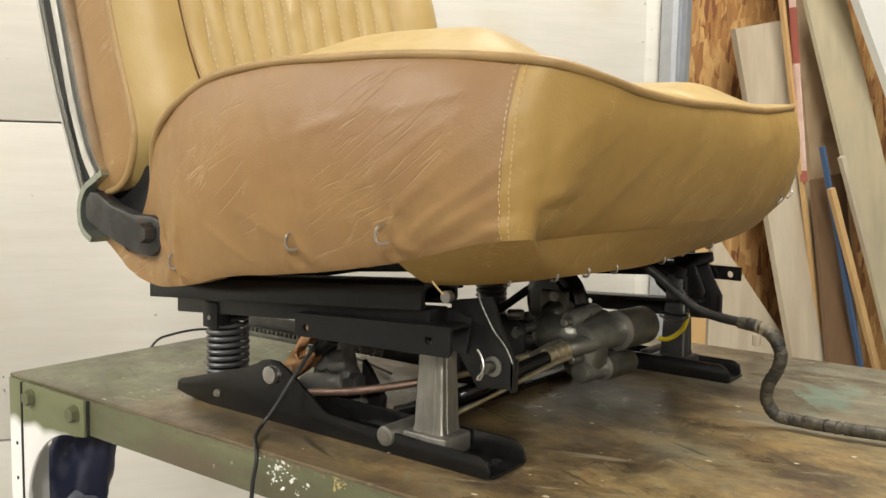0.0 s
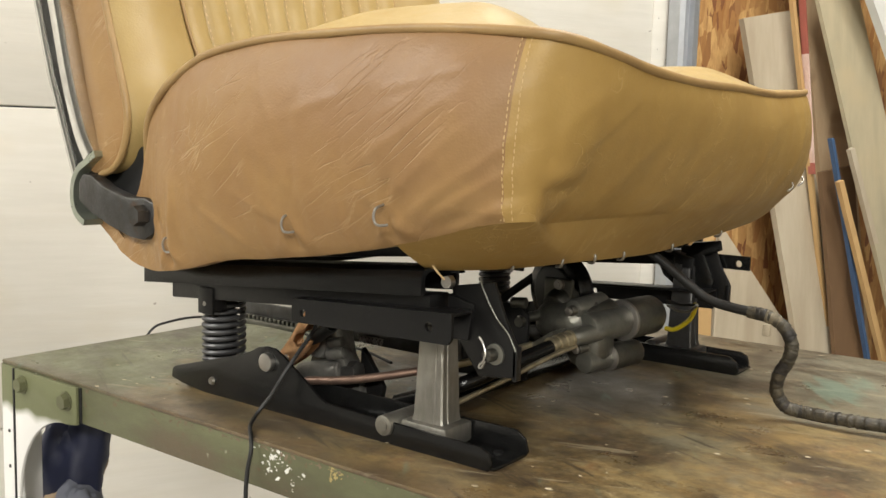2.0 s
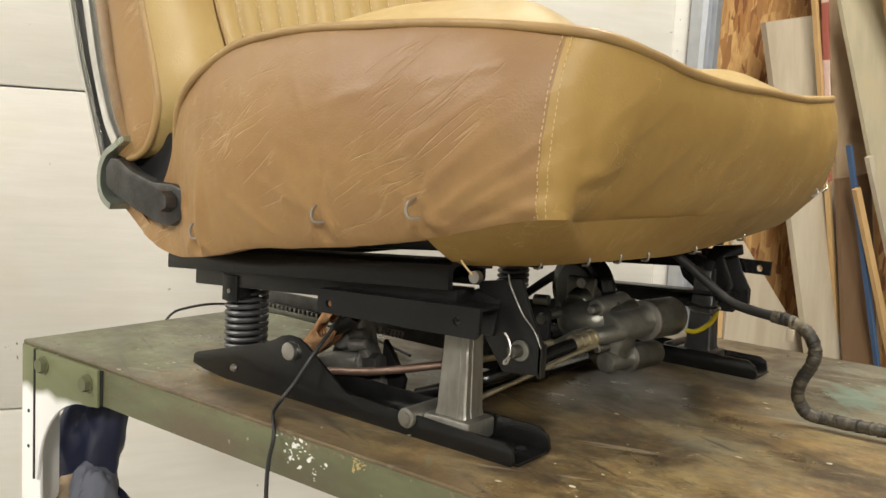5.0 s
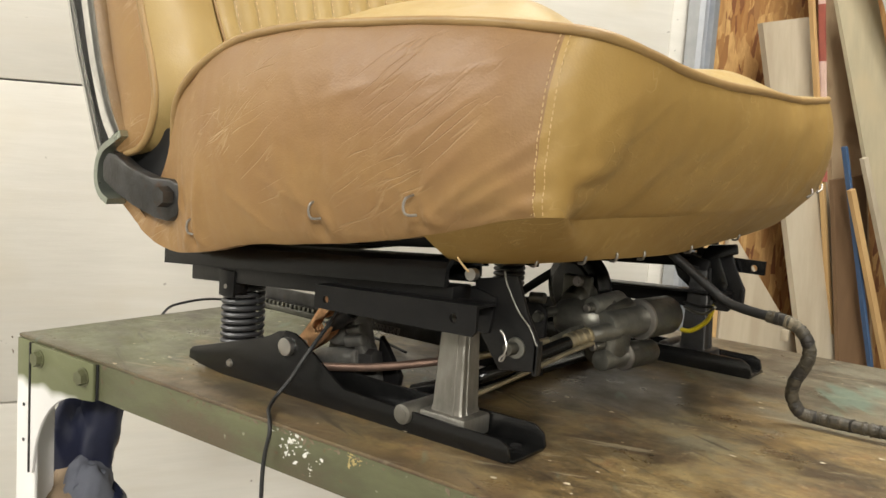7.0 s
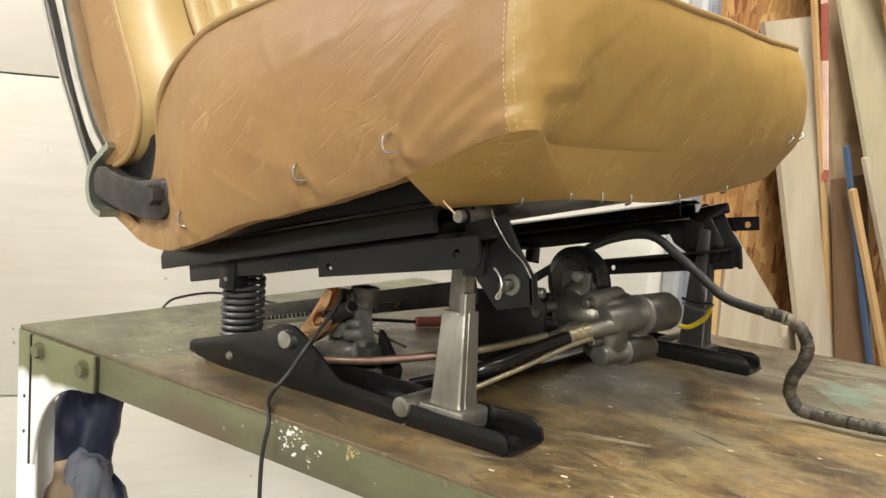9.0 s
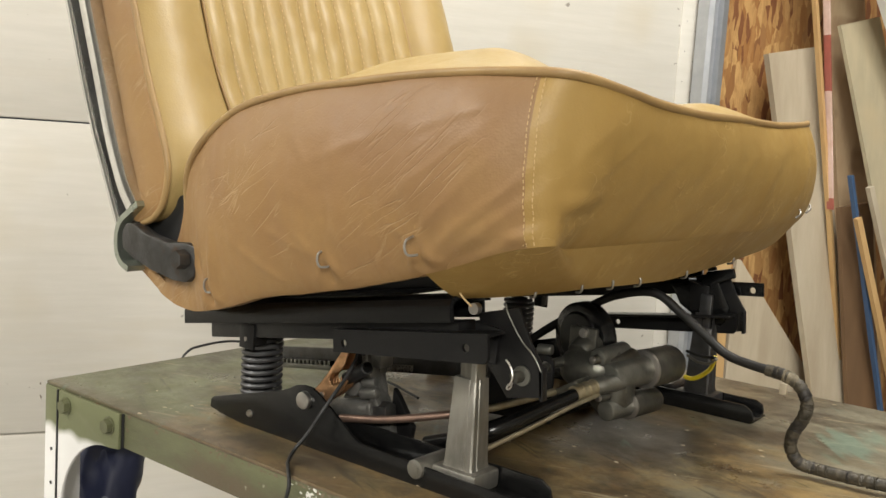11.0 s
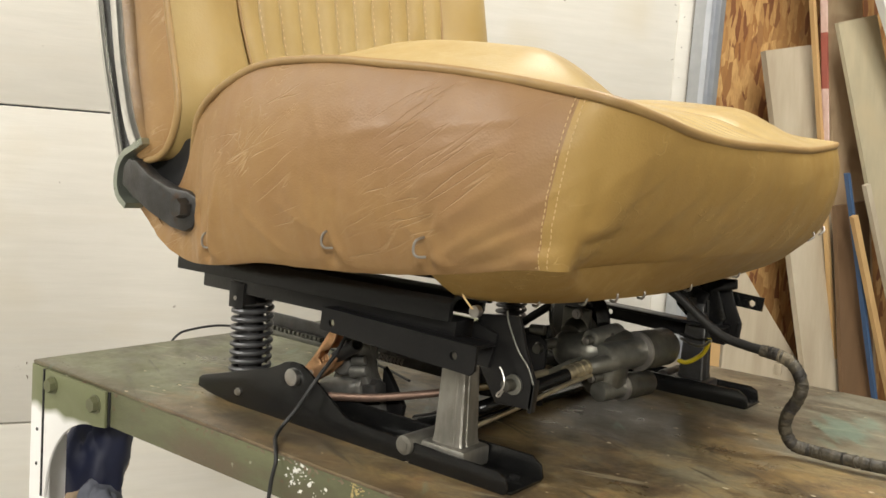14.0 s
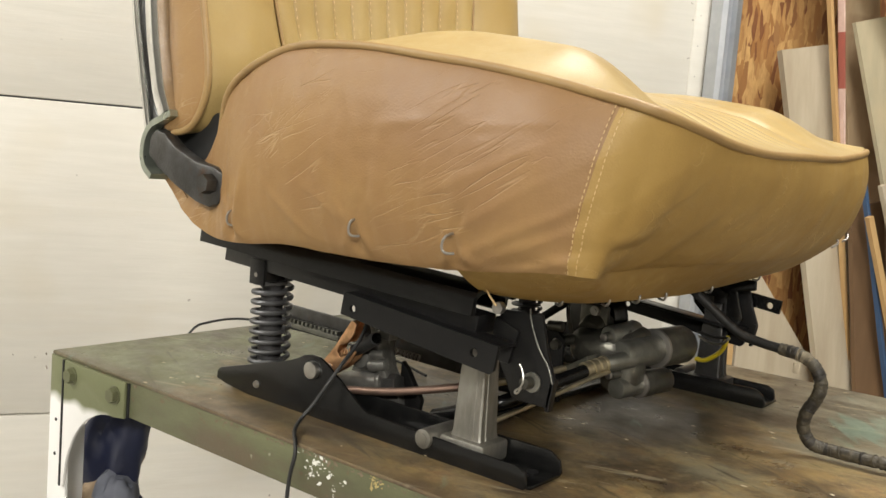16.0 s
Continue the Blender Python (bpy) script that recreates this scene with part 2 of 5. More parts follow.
def leather(name, base, dark, light, crease, rough=0.45, coat=0.0, cracked=1.0):
    """Old hide: mottled colour, fine grain, and pale creases that run in bundles."""
    m = bpy.data.materials.new(name)
    m.use_nodes = True
    N, L = nodes_of(m)
    b = N["Principled BSDF"]
    vec = N.new("ShaderNodeTexCoord").outputs["Object"]
    col = blend(N, L, remap(N, L, field(N, L, vec, 9.0), 0.35, 0.68), base, dark)
    col = blend(N, L, remap(N, L, field(N, L, vec, 5.0, 2.0), 0.50, 0.72, 0.0, 0.8), col, light)
    col = blend(N, L, remap(N, L, field(N, L, vec, 160.0, 3.0), 0.3, 0.7, 0.0, 0.22), col, dark)
    lines = None
    for turn, scale, mask_scale, lo in ((-0.62, 22.0, 8.0, 0.49), (-0.42, 30.0, 11.0, 0.50), (-0.75, 40.0, 13.0, 0.56)):
        w = field(N, L, vec, scale, 3.0, 0.5, (0.14, 1, 1.8), turn)
        ridge = math_node(N, L, "ABSOLUTE", math_node(N, L, "SUBTRACT", w, 0.5), 0.0)
        thin = remap(N, L, ridge, 0.0, 0.010, 1.0, 0.0)
        mask = remap(N, L, field(N, L, vec, mask_scale, 2.0), lo, lo + 0.14)
        one = math_node(N, L, "MULTIPLY", thin, mask)
        lines = one if lines is None else math_node(N, L, "MAXIMUM", lines, one)
    # short cracks that cross one another in patches
    warp = N.new("ShaderNodeTexNoise")
    warp.inputs["Scale"].default_value = 40.0
    L.new(vec, warp.inputs["Vector"])
    bent = N.new("ShaderNodeVectorMath")
    bent.operation = "MULTIPLY_ADD"
    L.new(warp.outputs["Color"], bent.inputs[0])
    bent.inputs[1].default_value = (0.03, 0.03, 0.03)
    L.new(vec, bent.inputs[2])
    web = N.new("ShaderNodeTexVoronoi")
    web.feature = "DISTANCE_TO_EDGE"
    web.inputs["Scale"].default_value = 75.0
    L.new(bent.outputs["Vector"], web.inputs["Vector"])
    crack = remap(N, L, web.outputs["Distance"], 0.0, 0.05, 1.0, 0.0)
    crack = math_node(N, L, "MULTIPLY", crack, remap(N, L, field(N, L, vec, 11.0, 3.0), 0.53, 0.66))
    crack = math_node(N, L, "MULTIPLY", crack, remap(N, L, field(N, L, vec, 55.0, 2.0), 0.42, 0.60))
    col = blend(N, L, math_node(N, L, "MULTIPLY", lines, 0.50 * cracked), col, crease)
    col = blend(N, L, math_node(N, L, "MULTIPLY", crack, 0.24 * cracked), col, crease)
    L.new(col, b.inputs["Base Color"])
    b.inputs["Coat Weight"].default_value, b.inputs["Coat Roughness"].default_value = coat, 0.27
    L.new(remap(N, L, field(N, L, vec, 30.0), 0.3, 0.7, rough - 0.08, rough + 0.1), b.inputs["Roughness"])
    grain = N.new("ShaderNodeTexVoronoi")
    grain.inputs["Scale"].default_value = 620.0
    L.new(vec, grain.inputs["Vector"])
    h = math_node(N, L, "ADD", math_node(N, L, "MULTIPLY", grain.outputs["Distance"], 0.14), math_node(N, L, "MULTIPLY", lines, -0.75 * cracked))
    h = math_node(N, L, "ADD", h, math_node(N, L, "MULTIPLY", crack, -0.4 * cracked))
    h = math_node(N, L, "ADD", h, math_node(N, L, "MULTIPLY", field(N, L, vec, 60.0), 0.6))
    soft = math_node(N, L, "MULTIPLY", field(N, L, vec, 24.0, 3.0, 0.55, (0.30, 1, 1.7), -0.55), remap(N, L, field(N, L, vec, 7.0, 2.0), 0.42, 0.62, 0.2, 1.1))
    h = math_node(N, L, "ADD", h, soft)
    bp = N.new("ShaderNodeBump")
    bp.inputs["Strength"].default_value, bp.inputs["Distance"].default_value = 0.55, 0.0012
    L.new(h, bp.inputs["Height"])
    L.new(bp.outputs["Normal"], b.inputs["Normal"])
    return m


def worn_top(name):
    """Green enamel worn through to brown, oily steel, with scratches and pale rub marks."""
    m = bpy.data.materials.new(name)
    m.use_nodes = True
    N, L = nodes_of(m)
    b = N["Principled BSDF"]
    vec = N.new("ShaderNodeNewGeometry").outputs["Position"]
    sx = N.new("ShaderNodeSeparateXYZ")
    L.new(vec, sx.inputs["Vector"])
    green = blend(N, L, remap(N, L, field(N, L, vec, 14.0, 8.0, 0.7), 0.3, 0.7), (0.155, 0.168, 0.080), (0.098, 0.100, 0.050))
    brown = blend(N, L, remap(N, L, field(N, L, vec, 10.0, 10.0, 0.75, (1.0, 1.3, 1)), 0.38, 0.62), (0.280, 0.190, 0.076), (0.064, 0.041, 0.022))
    brown = blend(N, L, remap(N, L, field(N, L, vec, 17.0, 10.0, 0.78, (0.8, 1.4, 1), 0.2), 0.46, 0.64, 0.0, 0.75), brown, (0.285, 0.225, 0.110))
    brown = blend(N, L, remap(N, L, field(N, L, vec, 8.0, 10.0, 0.75, (1.2, 1.0, 1), 0.9), 0.54, 0.66, 0.0, 0.7), brown, (0.165, 0.155, 0.105))
    brown = blend(N, L, remap(N, L, field(N, L, vec, 12.0, 10.0, 0.75, (1.0, 1.2, 1), 2.0), 0.56, 0.66, 0.0, 0.6), brown, (0.20, 0.095, 0.040))
    grey = blend(N, L, remap(N, L, field(N, L, vec, 16.0, 10.0, 0.75, (0.7, 1.5, 1)), 0.3, 0.7), (0.24, 0.225, 0.165), (0.11, 0.100, 0.068))
    worn = math_node(N, L, "ADD", remap(N, L, sx.outputs["X"], 0.02, 0.42, -0.20, 0.22), field(N, L, vec, 7.0, 9.0, 0.7))
    col = blend(N, L, remap(N, L, worn, 0.46, 0.56), green, brown)
    back = math_node(N, L, "ADD", remap(N, L, sx.outputs["Y"], 0.15, 0.55, -0.18, 0.20), field(N, L, vec, 6.0, 9.0, 0.72, (0.9, 1.6, 1)))
    back = math_node(N, L, "MULTIPLY", remap(N, L, back, 0.46, 0.58), remap(N, L, sx.outputs["X"], 0.35, 0.6))
    col = blend(N, L, back, col, grey)
    col = blend(N, L, remap(N, L, field(N, L, vec, 6.0, 10.0, 0.78, (1.0, 1.3, 1)), 0.47, 0.60, 0.0, 0.9), col, (0.045, 0.032, 0.019))
    col = blend(N, L, remap(N, L, field(N, L, vec, 50.0, 10.0, 0.88), 0.57, 0.64, 0.0, 0.7), col, (0.40, 0.32, 0.19))
    col = blend(N, L, remap(N, L, field(N, L, vec, 65.0, 10.0, 0.88), 0.56, 0.64, 0.0, 0.8), col, (0.030, 0.022, 0.016))
    col = blend(N, L, remap(N, L, field(N, L, vec, 22.0, 6.0, 0.65, (0.3, 3.0, 1), 0.35), 0.60, 0.635, 0.0, 0.5), col, (0.38, 0.32, 0.21))
    col = blend(N, L, remap(N, L, field(N, L, vec, 24.0, 6.0, 0.65, (0.3, 3.0, 1), -0.45), 0.60, 0.635, 0.0, 0.65), col, (0.030, 0.022, 0.015))
    edge = remap(N, L, math_node(N, L, "ADD", sx.outputs["Y"], math_node(N, L, "MULTIPLY", field(N, L, vec, 40.0), 0.02)), 0.012, 0.036, 0.6, 0.0)
    col = blend(N, L, edge, col, (0.105, 0.074, 0.046))
    # three darker patches with ragged edges, under the motor and on both sides of the rail
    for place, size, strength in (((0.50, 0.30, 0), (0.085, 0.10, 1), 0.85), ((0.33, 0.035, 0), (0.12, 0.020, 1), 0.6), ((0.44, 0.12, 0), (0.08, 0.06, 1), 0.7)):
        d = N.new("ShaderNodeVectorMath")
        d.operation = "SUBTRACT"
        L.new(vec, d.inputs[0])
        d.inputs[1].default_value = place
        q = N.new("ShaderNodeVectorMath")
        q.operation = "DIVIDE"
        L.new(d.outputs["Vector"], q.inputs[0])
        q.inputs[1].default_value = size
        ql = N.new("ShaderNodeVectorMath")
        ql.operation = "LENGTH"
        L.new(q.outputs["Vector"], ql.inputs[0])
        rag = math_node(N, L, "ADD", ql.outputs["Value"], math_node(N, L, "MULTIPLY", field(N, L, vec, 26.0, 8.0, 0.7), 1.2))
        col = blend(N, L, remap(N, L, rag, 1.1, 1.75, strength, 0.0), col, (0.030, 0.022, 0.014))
    mark = N.new("ShaderNodeMapping")
    mark.inputs["Location"].default_value = (-0.645, -0.455, 0)
    L.new(vec, mark.inputs["Vector"])
    ms = N.new("ShaderNodeVectorMath")
    ms.operation = "MULTIPLY"
    ms.inputs[1].default_value = (1.0, 0.55, 1.0)
    L.new(mark.outputs["Vector"], ms.inputs[0])
    ln = N.new("ShaderNodeVectorMath")
    ln.operation = "LENGTH"
    L.new(ms.outputs["Vector"], ln.inputs[0])
    blob = math_node(N, L, "ADD", remap(N, L, ln.outputs["Value"], 0.0, 0.05, 0.40, 0.0), math_node(N, L, "MULTIPLY", field(N, L, vec, 22.0, 3.0, 0.5, (2.5, 0.5, 1), 0.6), 1.0))
    col = blend(N, L, remap(N, L, blob, 0.66, 0.78, 0.0, 0.55), col, (0.15, 0.25, 0.195))
    L.new(col, b.inputs["Base Color"])
    L.new(remap(N, L, field(N, L, vec, 12.0, 8.0, 0.7), 0.3, 0.7, 0.20, 0.55), b.inputs["Roughness"])
    bp = N.new("ShaderNodeBump")
    bp.inputs["Strength"].default_value, bp.inputs["Distance"].default_value = 0.5, 0.0008
    L.new(field(N, L, vec, 60.0, 9.0, 0.75), bp.inputs["Height"])
    L.new(bp.outputs["Normal"], b.inputs["Normal"])
    return m


def strand_board(name):
    """Pressed wood strands lying every which way."""
    m = bpy.data.materials.new(name)
    m.use_nodes = True
    N, L = nodes_of(m)
    b = N["Principled BSDF"]
    vec = N.new("ShaderNodeNewGeometry").outputs["Position"]
    col = None
    for turn, sc, st in ((0.5, 68.0, (1.0, 1.0, 0.24)), (-0.7, 84.0, (1.0, 1.0, 0.22)), (1.3, 74.0, (1.0, 1.0, 0.27))):
        mp = N.new("ShaderNodeMapping")
        mp.inputs["Rotation"].default_value = (turn, turn * 0.6, 0)
        mp.inputs["Scale"].default_value = st
        wob = N.new("ShaderNodeVectorMath")
        wob.operation = "MULTIPLY_ADD"
        wn = N.new("ShaderNodeTexNoise")
        wn.inputs["Scale"].default_value = 25.0
        L.new(vec, wn.inputs["Vector"])
        L.new(wn.outputs["Color"], wob.inputs[0])
        wob.inputs[1].default_value = (0.008, 0.008, 0.008)
        L.new(vec, wob.inputs[2])
        L.new(wob.outputs["Vector"], mp.inputs["Vector"])
        v = N.new("ShaderNodeTexVoronoi")
        v.inputs["Scale"].default_value = sc
        L.new(mp.outputs["Vector"], v.inputs["Vector"])
        sep = N.new("ShaderNodeSeparateColor")
        L.new(v.outputs["Color"], sep.inputs["Color"])
        tone = blend(N, L, sep.outputs[0], (0.33, 0.150, 0.045), (0.62, 0.385, 0.150))
        tone = blend(N, L, remap(N, L, sep.outputs[2], 0.80, 0.90), tone, (0.20, 0.075, 0.030))
        tone = blend(N, L, remap(N, L, field(N, L, mp.outputs["Vector"], 110.0, 4.0, 0.7), 0.42, 0.70, 0.0, 0.55), tone, (0.27, 0.125, 0.045))
        col = tone if col is None else blend(N, L, remap(N, L, sep.outputs[1], 0.48, 0.52), col, tone)
    L.new(col, b.inputs["Base Color"])
    b.inputs["Roughness"].default_value = 0.6
    bp = N.new("ShaderNodeBump")
    bp.inputs["Strength"].default_value, bp.inputs["Distance"].default_value = 0.4, 0.002
    L.new(field(N, L, vec, 40.0), bp.inputs["Height"])
    L.new(bp.outputs["Normal"], b.inputs["Normal"])
    return m


LEATHER_SIDE = leather("brown_leather", (0.330, 0.197, 0.074), (0.262, 0.142, 0.056), (0.345, 0.218, 0.086), (0.52, 0.37, 0.20), 0.50)
LEATHER_FRONT = leather("tan_front_leather", (0.400, 0.258, 0.078), (0.335, 0.205, 0.058), (0.430, 0.285, 0.096), (0.68, 0.48, 0.22), 0.47)
LEATHER_TAN = leather("tan_leather", (0.395, 0.285, 0.112), (0.345, 0.235, 0.084), (0.435, 0.328, 0.145), (0.58, 0.44, 0.23), 0.44, 0.12, 0.15)
LEATHER_TOP = leather("polished_tan_leather", (0.395, 0.285, 0.112), (0.345, 0.235, 0.084), (0.435, 0.328, 0.145), (0.58, 0.44, 0.23), 0.40, 0.3, 0.12)


def pinkish_patch(m, centre, size, colour, strength):
    """Hide that is pinkish and darker in one patch with a ragged edge."""
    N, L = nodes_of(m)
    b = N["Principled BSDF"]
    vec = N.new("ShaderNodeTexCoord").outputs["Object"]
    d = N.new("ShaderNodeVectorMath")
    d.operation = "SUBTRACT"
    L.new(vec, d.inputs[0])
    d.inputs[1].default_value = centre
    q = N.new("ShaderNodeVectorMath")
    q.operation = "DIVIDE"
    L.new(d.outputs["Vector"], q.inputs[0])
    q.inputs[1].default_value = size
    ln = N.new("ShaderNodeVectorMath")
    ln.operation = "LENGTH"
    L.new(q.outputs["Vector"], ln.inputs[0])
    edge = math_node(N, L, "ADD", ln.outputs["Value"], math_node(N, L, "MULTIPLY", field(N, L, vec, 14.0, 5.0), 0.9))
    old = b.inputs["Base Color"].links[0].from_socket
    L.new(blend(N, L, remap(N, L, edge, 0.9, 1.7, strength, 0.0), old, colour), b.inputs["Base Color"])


pinkish_patch(LEATHER_SIDE, (0.09, 0.0, 0.155), (0.16, 0.5, 0.055), (0.245, 0.136, 0.066), 0.65)


def specks(m, scale, lo, hi, colour, strength=0.7):
    """Scatter small dirt marks over a material."""
    N, L = nodes_of(m)
    b = N["Principled BSDF"]
    vec = N.new("ShaderNodeNewGeometry").outputs["Position"]
    old = b.inputs["Base Color"].links[0].from_socket
    L.new(blend(N, L, remap(N, L, field(N, L, vec, scale, 2.0, 0.5), lo, hi, 0.0, strength), old, colour), b.inputs["Base Color"])


specks(DOOR_WHITE, 42.0, 0.745, 0.78, (0.22, 0.19, 0.15), 0.8)
specks(DOOR_WHITE, 5.0, 0.60, 0.80, (0.60, 0.54, 0.42), 0.6)
specks(BENCH_GREEN, 60.0, 0.66, 0.72, (0.14, 0.075, 0.04), 0.8)
specks(BENCH_GREEN, 90.0, 0.70, 0.74, (0.36, 0.36, 0.28), 0.7)
specks(WOOD_GREY, 9.0, 0.55, 0.75, (0.46, 0.38, 0.24), 0.8)
specks(WOOD_BROWN, 9.0, 0.58, 0.72, (0.22, 0.13, 0.07), 0.8)
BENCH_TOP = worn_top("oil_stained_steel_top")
OSB = strand_board("osb")

# ------------------------------------------------------------ mesh helpers
ORIGIN = {}


def thing(name, at, label, category, group="", kind=""):
    ob = new(name)
    ob.empty_display_size = 0.02
    ob.location = at
    ORIGIN[ob.name] = Vector(at)
    return tagged(ob, label, category, group, kind)


def part(name, bm, mat, parent=None, label="", smooth=True, at=None):
    """One mesh object from a bmesh in world places; `at` is its own origin, if it moves on its thing."""
    base = ORIGIN[parent.name] if parent else Vector((0, 0, 0))
    o = Vector(at) if at is not None else base
    bmesh.ops.translate(bm, verts=bm.verts, vec=-o)
    bmesh.ops.recalc_face_normals(bm, faces=bm.faces)
    me = bpy.data.meshes.new(name)
    bm.to_mesh(me)
    bm.free()
    me.materials.append(mat)
    if smooth:
        me.shade_smooth()
        me.set_sharp_from_angle(angle=radians(38))
    ob = new(name, me)
    if parent:
        ob.parent = parent
    ob.location = o - base
    ORIGIN[ob.name] = o
    if label:
        ob["label"] = label
    return ob


def bevel(bm, w, seg=2, edges=None):
    bmesh.ops.bevel(bm, geom=edges or bm.edges[:], offset=w, segments=seg, affect="EDGES", profile=0.5)
    return bm


def box(x0, x1, y0, y1, z0, z1, r=0.0, bm=None):
    b = bmesh.new()
    bmesh.ops.create_cube(b, size=1.0)
    for v in b.verts:
        v.co = Vector(((x0 + x1) / 2 + v.co.x * (x1 - x0), (y0 + y1) / 2 + v.co.y * (y1 - y0), (z0 + z1) / 2 + v.co.z * (z1 - z0)))
    if r:
        bevel(b, r, 2)
    return join(bm, b)


def holed(poly, holes, n=14):
    """An outline of (x, z) with round holes (x, z, radius), each joined to its nearest corner by a cut."""
    out = list(poly)
    turn = sum(a[0] * c[1] - c[0] * a[1] for a, c in zip(poly, poly[1:] + poly[:1]))
    way = -1 if turn > 0 else 1
    for x, z, r in holes:
        k = min(range(len(out)), key=lambda i: (out[i][0] - x) ** 2 + (out[i][1] - z) ** 2)
        a0 = math.atan2(out[k][1] - z, out[k][0] - x)
        ring = [(x + r * math.cos(a0 + way * 2 * math.pi * q / n), z + r * math.sin(a0 + way * 2 * math.pi * q / n)) for q in range(n + 1)]
        out = out[:k + 1] + ring + out[k:]
    return out


def join(bm, b):
    if bm is None:
        return b
    me = bpy.data.meshes.new("tmp")
    b.to_mesh(me)
    b.free()
    bm.from_mesh(me)
    bpy.data.meshes.remove(me)
    return bm


def extrude(poly, y0, y1, r=0.0, bm=None):
    """A plate: an outline of (x, z) between two depths."""
    b = bmesh.new()
    vs = [b.verts.new((x, y0, z)) for x, z in poly]
    f = b.faces.new(vs)
    out = bmesh.ops.extrude_face_region(b, geom=[f])
    for v in out["geom"]:
        if isinstance(v, bmesh.types.BMVert):
            v.co.y = y1
    if r:
        bevel(b, r, 2)
    return join(bm, b)


def rod(a, c, r, r2=None, seg=20, cap=0.0, bm=None):
    """A round bar from a to c, with rounded ends."""
    a, c = Vector(a), Vector(c)
    d = c - a
    b = bmesh.new()
    bmesh.ops.create_cone(b, cap_ends=True, segments=seg, radius1=r, radius2=r if r2 is None else r2, depth=d.length)
    if cap:
        bevel(b, cap, 2, [e for e in b.edges if abs(e.verts[0].co.z - e.verts[1].co.z) < 1e-6])
    m = Matrix.Translation((a + c) / 2) @ d.to_track_quat("Z", "Y").to_matrix().to_4x4()
    bmesh.ops.transform(b, matrix=m, verts=b.verts)
    return join(bm, b)


def spline(pts, n):
    """n + 1 points on a smooth curve through the given ones."""
    P = [Vector(p) for p in pts]
    P = [2 * P[0] - P[1]] + P + [2 * P[-1] - P[-2]]
    out = []
    for i in range(n + 1):
        s = i / n * (len(P) - 3)
        j = min(int(s), len(P) - 4)
        u = s - j
        a, b, c, d = P[j:j + 4]
        out.append(0.5 * (2 * b + (c - a) * u + (2 * a - 5 * b + 4 * c - d) * u * u + (3 * b - a - 3 * c + d) * u ** 3))
    return out


def tube(pts, r, n=None, seg=10, bm=None, wobble=0.0):
    c = spline(pts, n) if n else [Vector(p) for p in pts]
    b = bmesh.new()
    rings = []
    up = Vector((0.13, 0.21, 0.97)).normalized()
    for i, p in enumerate(c):
        t = (c[min(i + 1, len(c) - 1)] - c[max(i - 1, 0)]).normalized()
        u = up - t * up.dot(t)
        u.normalize()
        up = u
        v = t.cross(u)
        rr = r * (1 + wobble * noise.noise(p * 180))
        rings.append([b.verts.new(p + rr * (math.cos(6.28319 * k / seg) * u + math.sin(6.28319 * k / seg) * v)) for k in range(seg)])
    for A, B in zip(rings, rings[1:]):
        for k in range(seg):
            b.faces.new((A[k], A[(k + 1) % seg], B[(k + 1) % seg], B[k]))
    b.faces.new(rings[0])
    b.faces.new(rings[-1])
    return join(bm, b)


def strip(pts, w, h, side=(0, 1, 0), n=None, bm=None, r=0.0):
    """A flat bar along a curve: w across `side`, h across the third way."""
    c = spline(pts, n) if n else [Vector(p) for p in pts]
    b = bmesh.new()
    rings = []
    s = Vector(side).normalized()
    for i, p in enumerate(c):
        t = (c[min(i + 1, len(c) - 1)] - c[max(i - 1, 0)]).normalized()
        ss = (s - t * s.dot(t)).normalized()
        q = t.cross(ss)
        rings.append([b.verts.new(p + ss * a * w / 2 + q * e * h / 2) for a, e in ((-1, -1), (1, -1), (1, 1), (-1, 1))])
    for A, B in zip(rings, rings[1:]):
        for k in range(4):
            b.faces.new((A[k], A[(k + 1) % 4], B[(k + 1) % 4], B[k]))
    b.faces.new(rings[0])
    b.faces.new(rings[-1])
    if r:
        bevel(b, r, 2)
    return join(bm, b)


def moulding(pts, w, h, side=(0, 1, 0), n=40):
    """A trim strip along a curve with a domed outer face: h across the strip, w deep along `side`."""
    c = spline(pts, n)
    b = bmesh.new()
    rings = []
    s = Vector(side).normalized()
    prof = [(0.5, -1), (-0.34, -1), (-0.44, -0.90), (-0.48, -0.65), (-0.5, -0.2), (-0.5, 0.25), (-0.48, 0.65), (-0.44, 0.90), (-0.34, 1), (0.5, 1)]
    for i, p in enumerate(c):
        t = (c[min(i + 1, len(c) - 1)] - c[max(i - 1, 0)]).normalized()
        ss = (s - t * s.dot(t)).normalized()
        q = t.cross(ss)
        rings.append([b.verts.new(p + ss * a * w + q * e * h / 2) for a, e in prof])
    k = len(prof)
    for A, B in zip(rings, rings[1:]):
        for m in range(k):
            b.faces.new((A[m], A[(m + 1) % k], B[(m + 1) % k], B[m]))
    b.faces.new(rings[0])
    b.faces.new(rings[-1])
    return b


def sheet(rows, thick=0.0, bm=None):
    """A surface through rows of points; with thickness along its normals."""
    b = bmesh.new()
    V = [[b.verts.new(p) for p in row] for row in rows]
    for A, B in zip(V, V[1:]):
        for k in range(len(A) - 1):
            b.faces.new((A[k], A[k + 1], B[k + 1], B[k]))
    if thick:
        bmesh.ops.recalc_face_normals(b, faces=b.faces)
        bmesh.ops.solidify(b, geom=b.faces[:], thickness=thick)
    return join(bm, b)


def smoothstep(a, b, x):
    u = min(max((x - a) / (b - a), 0), 1)
    return u * u * (3 - 2 * u)


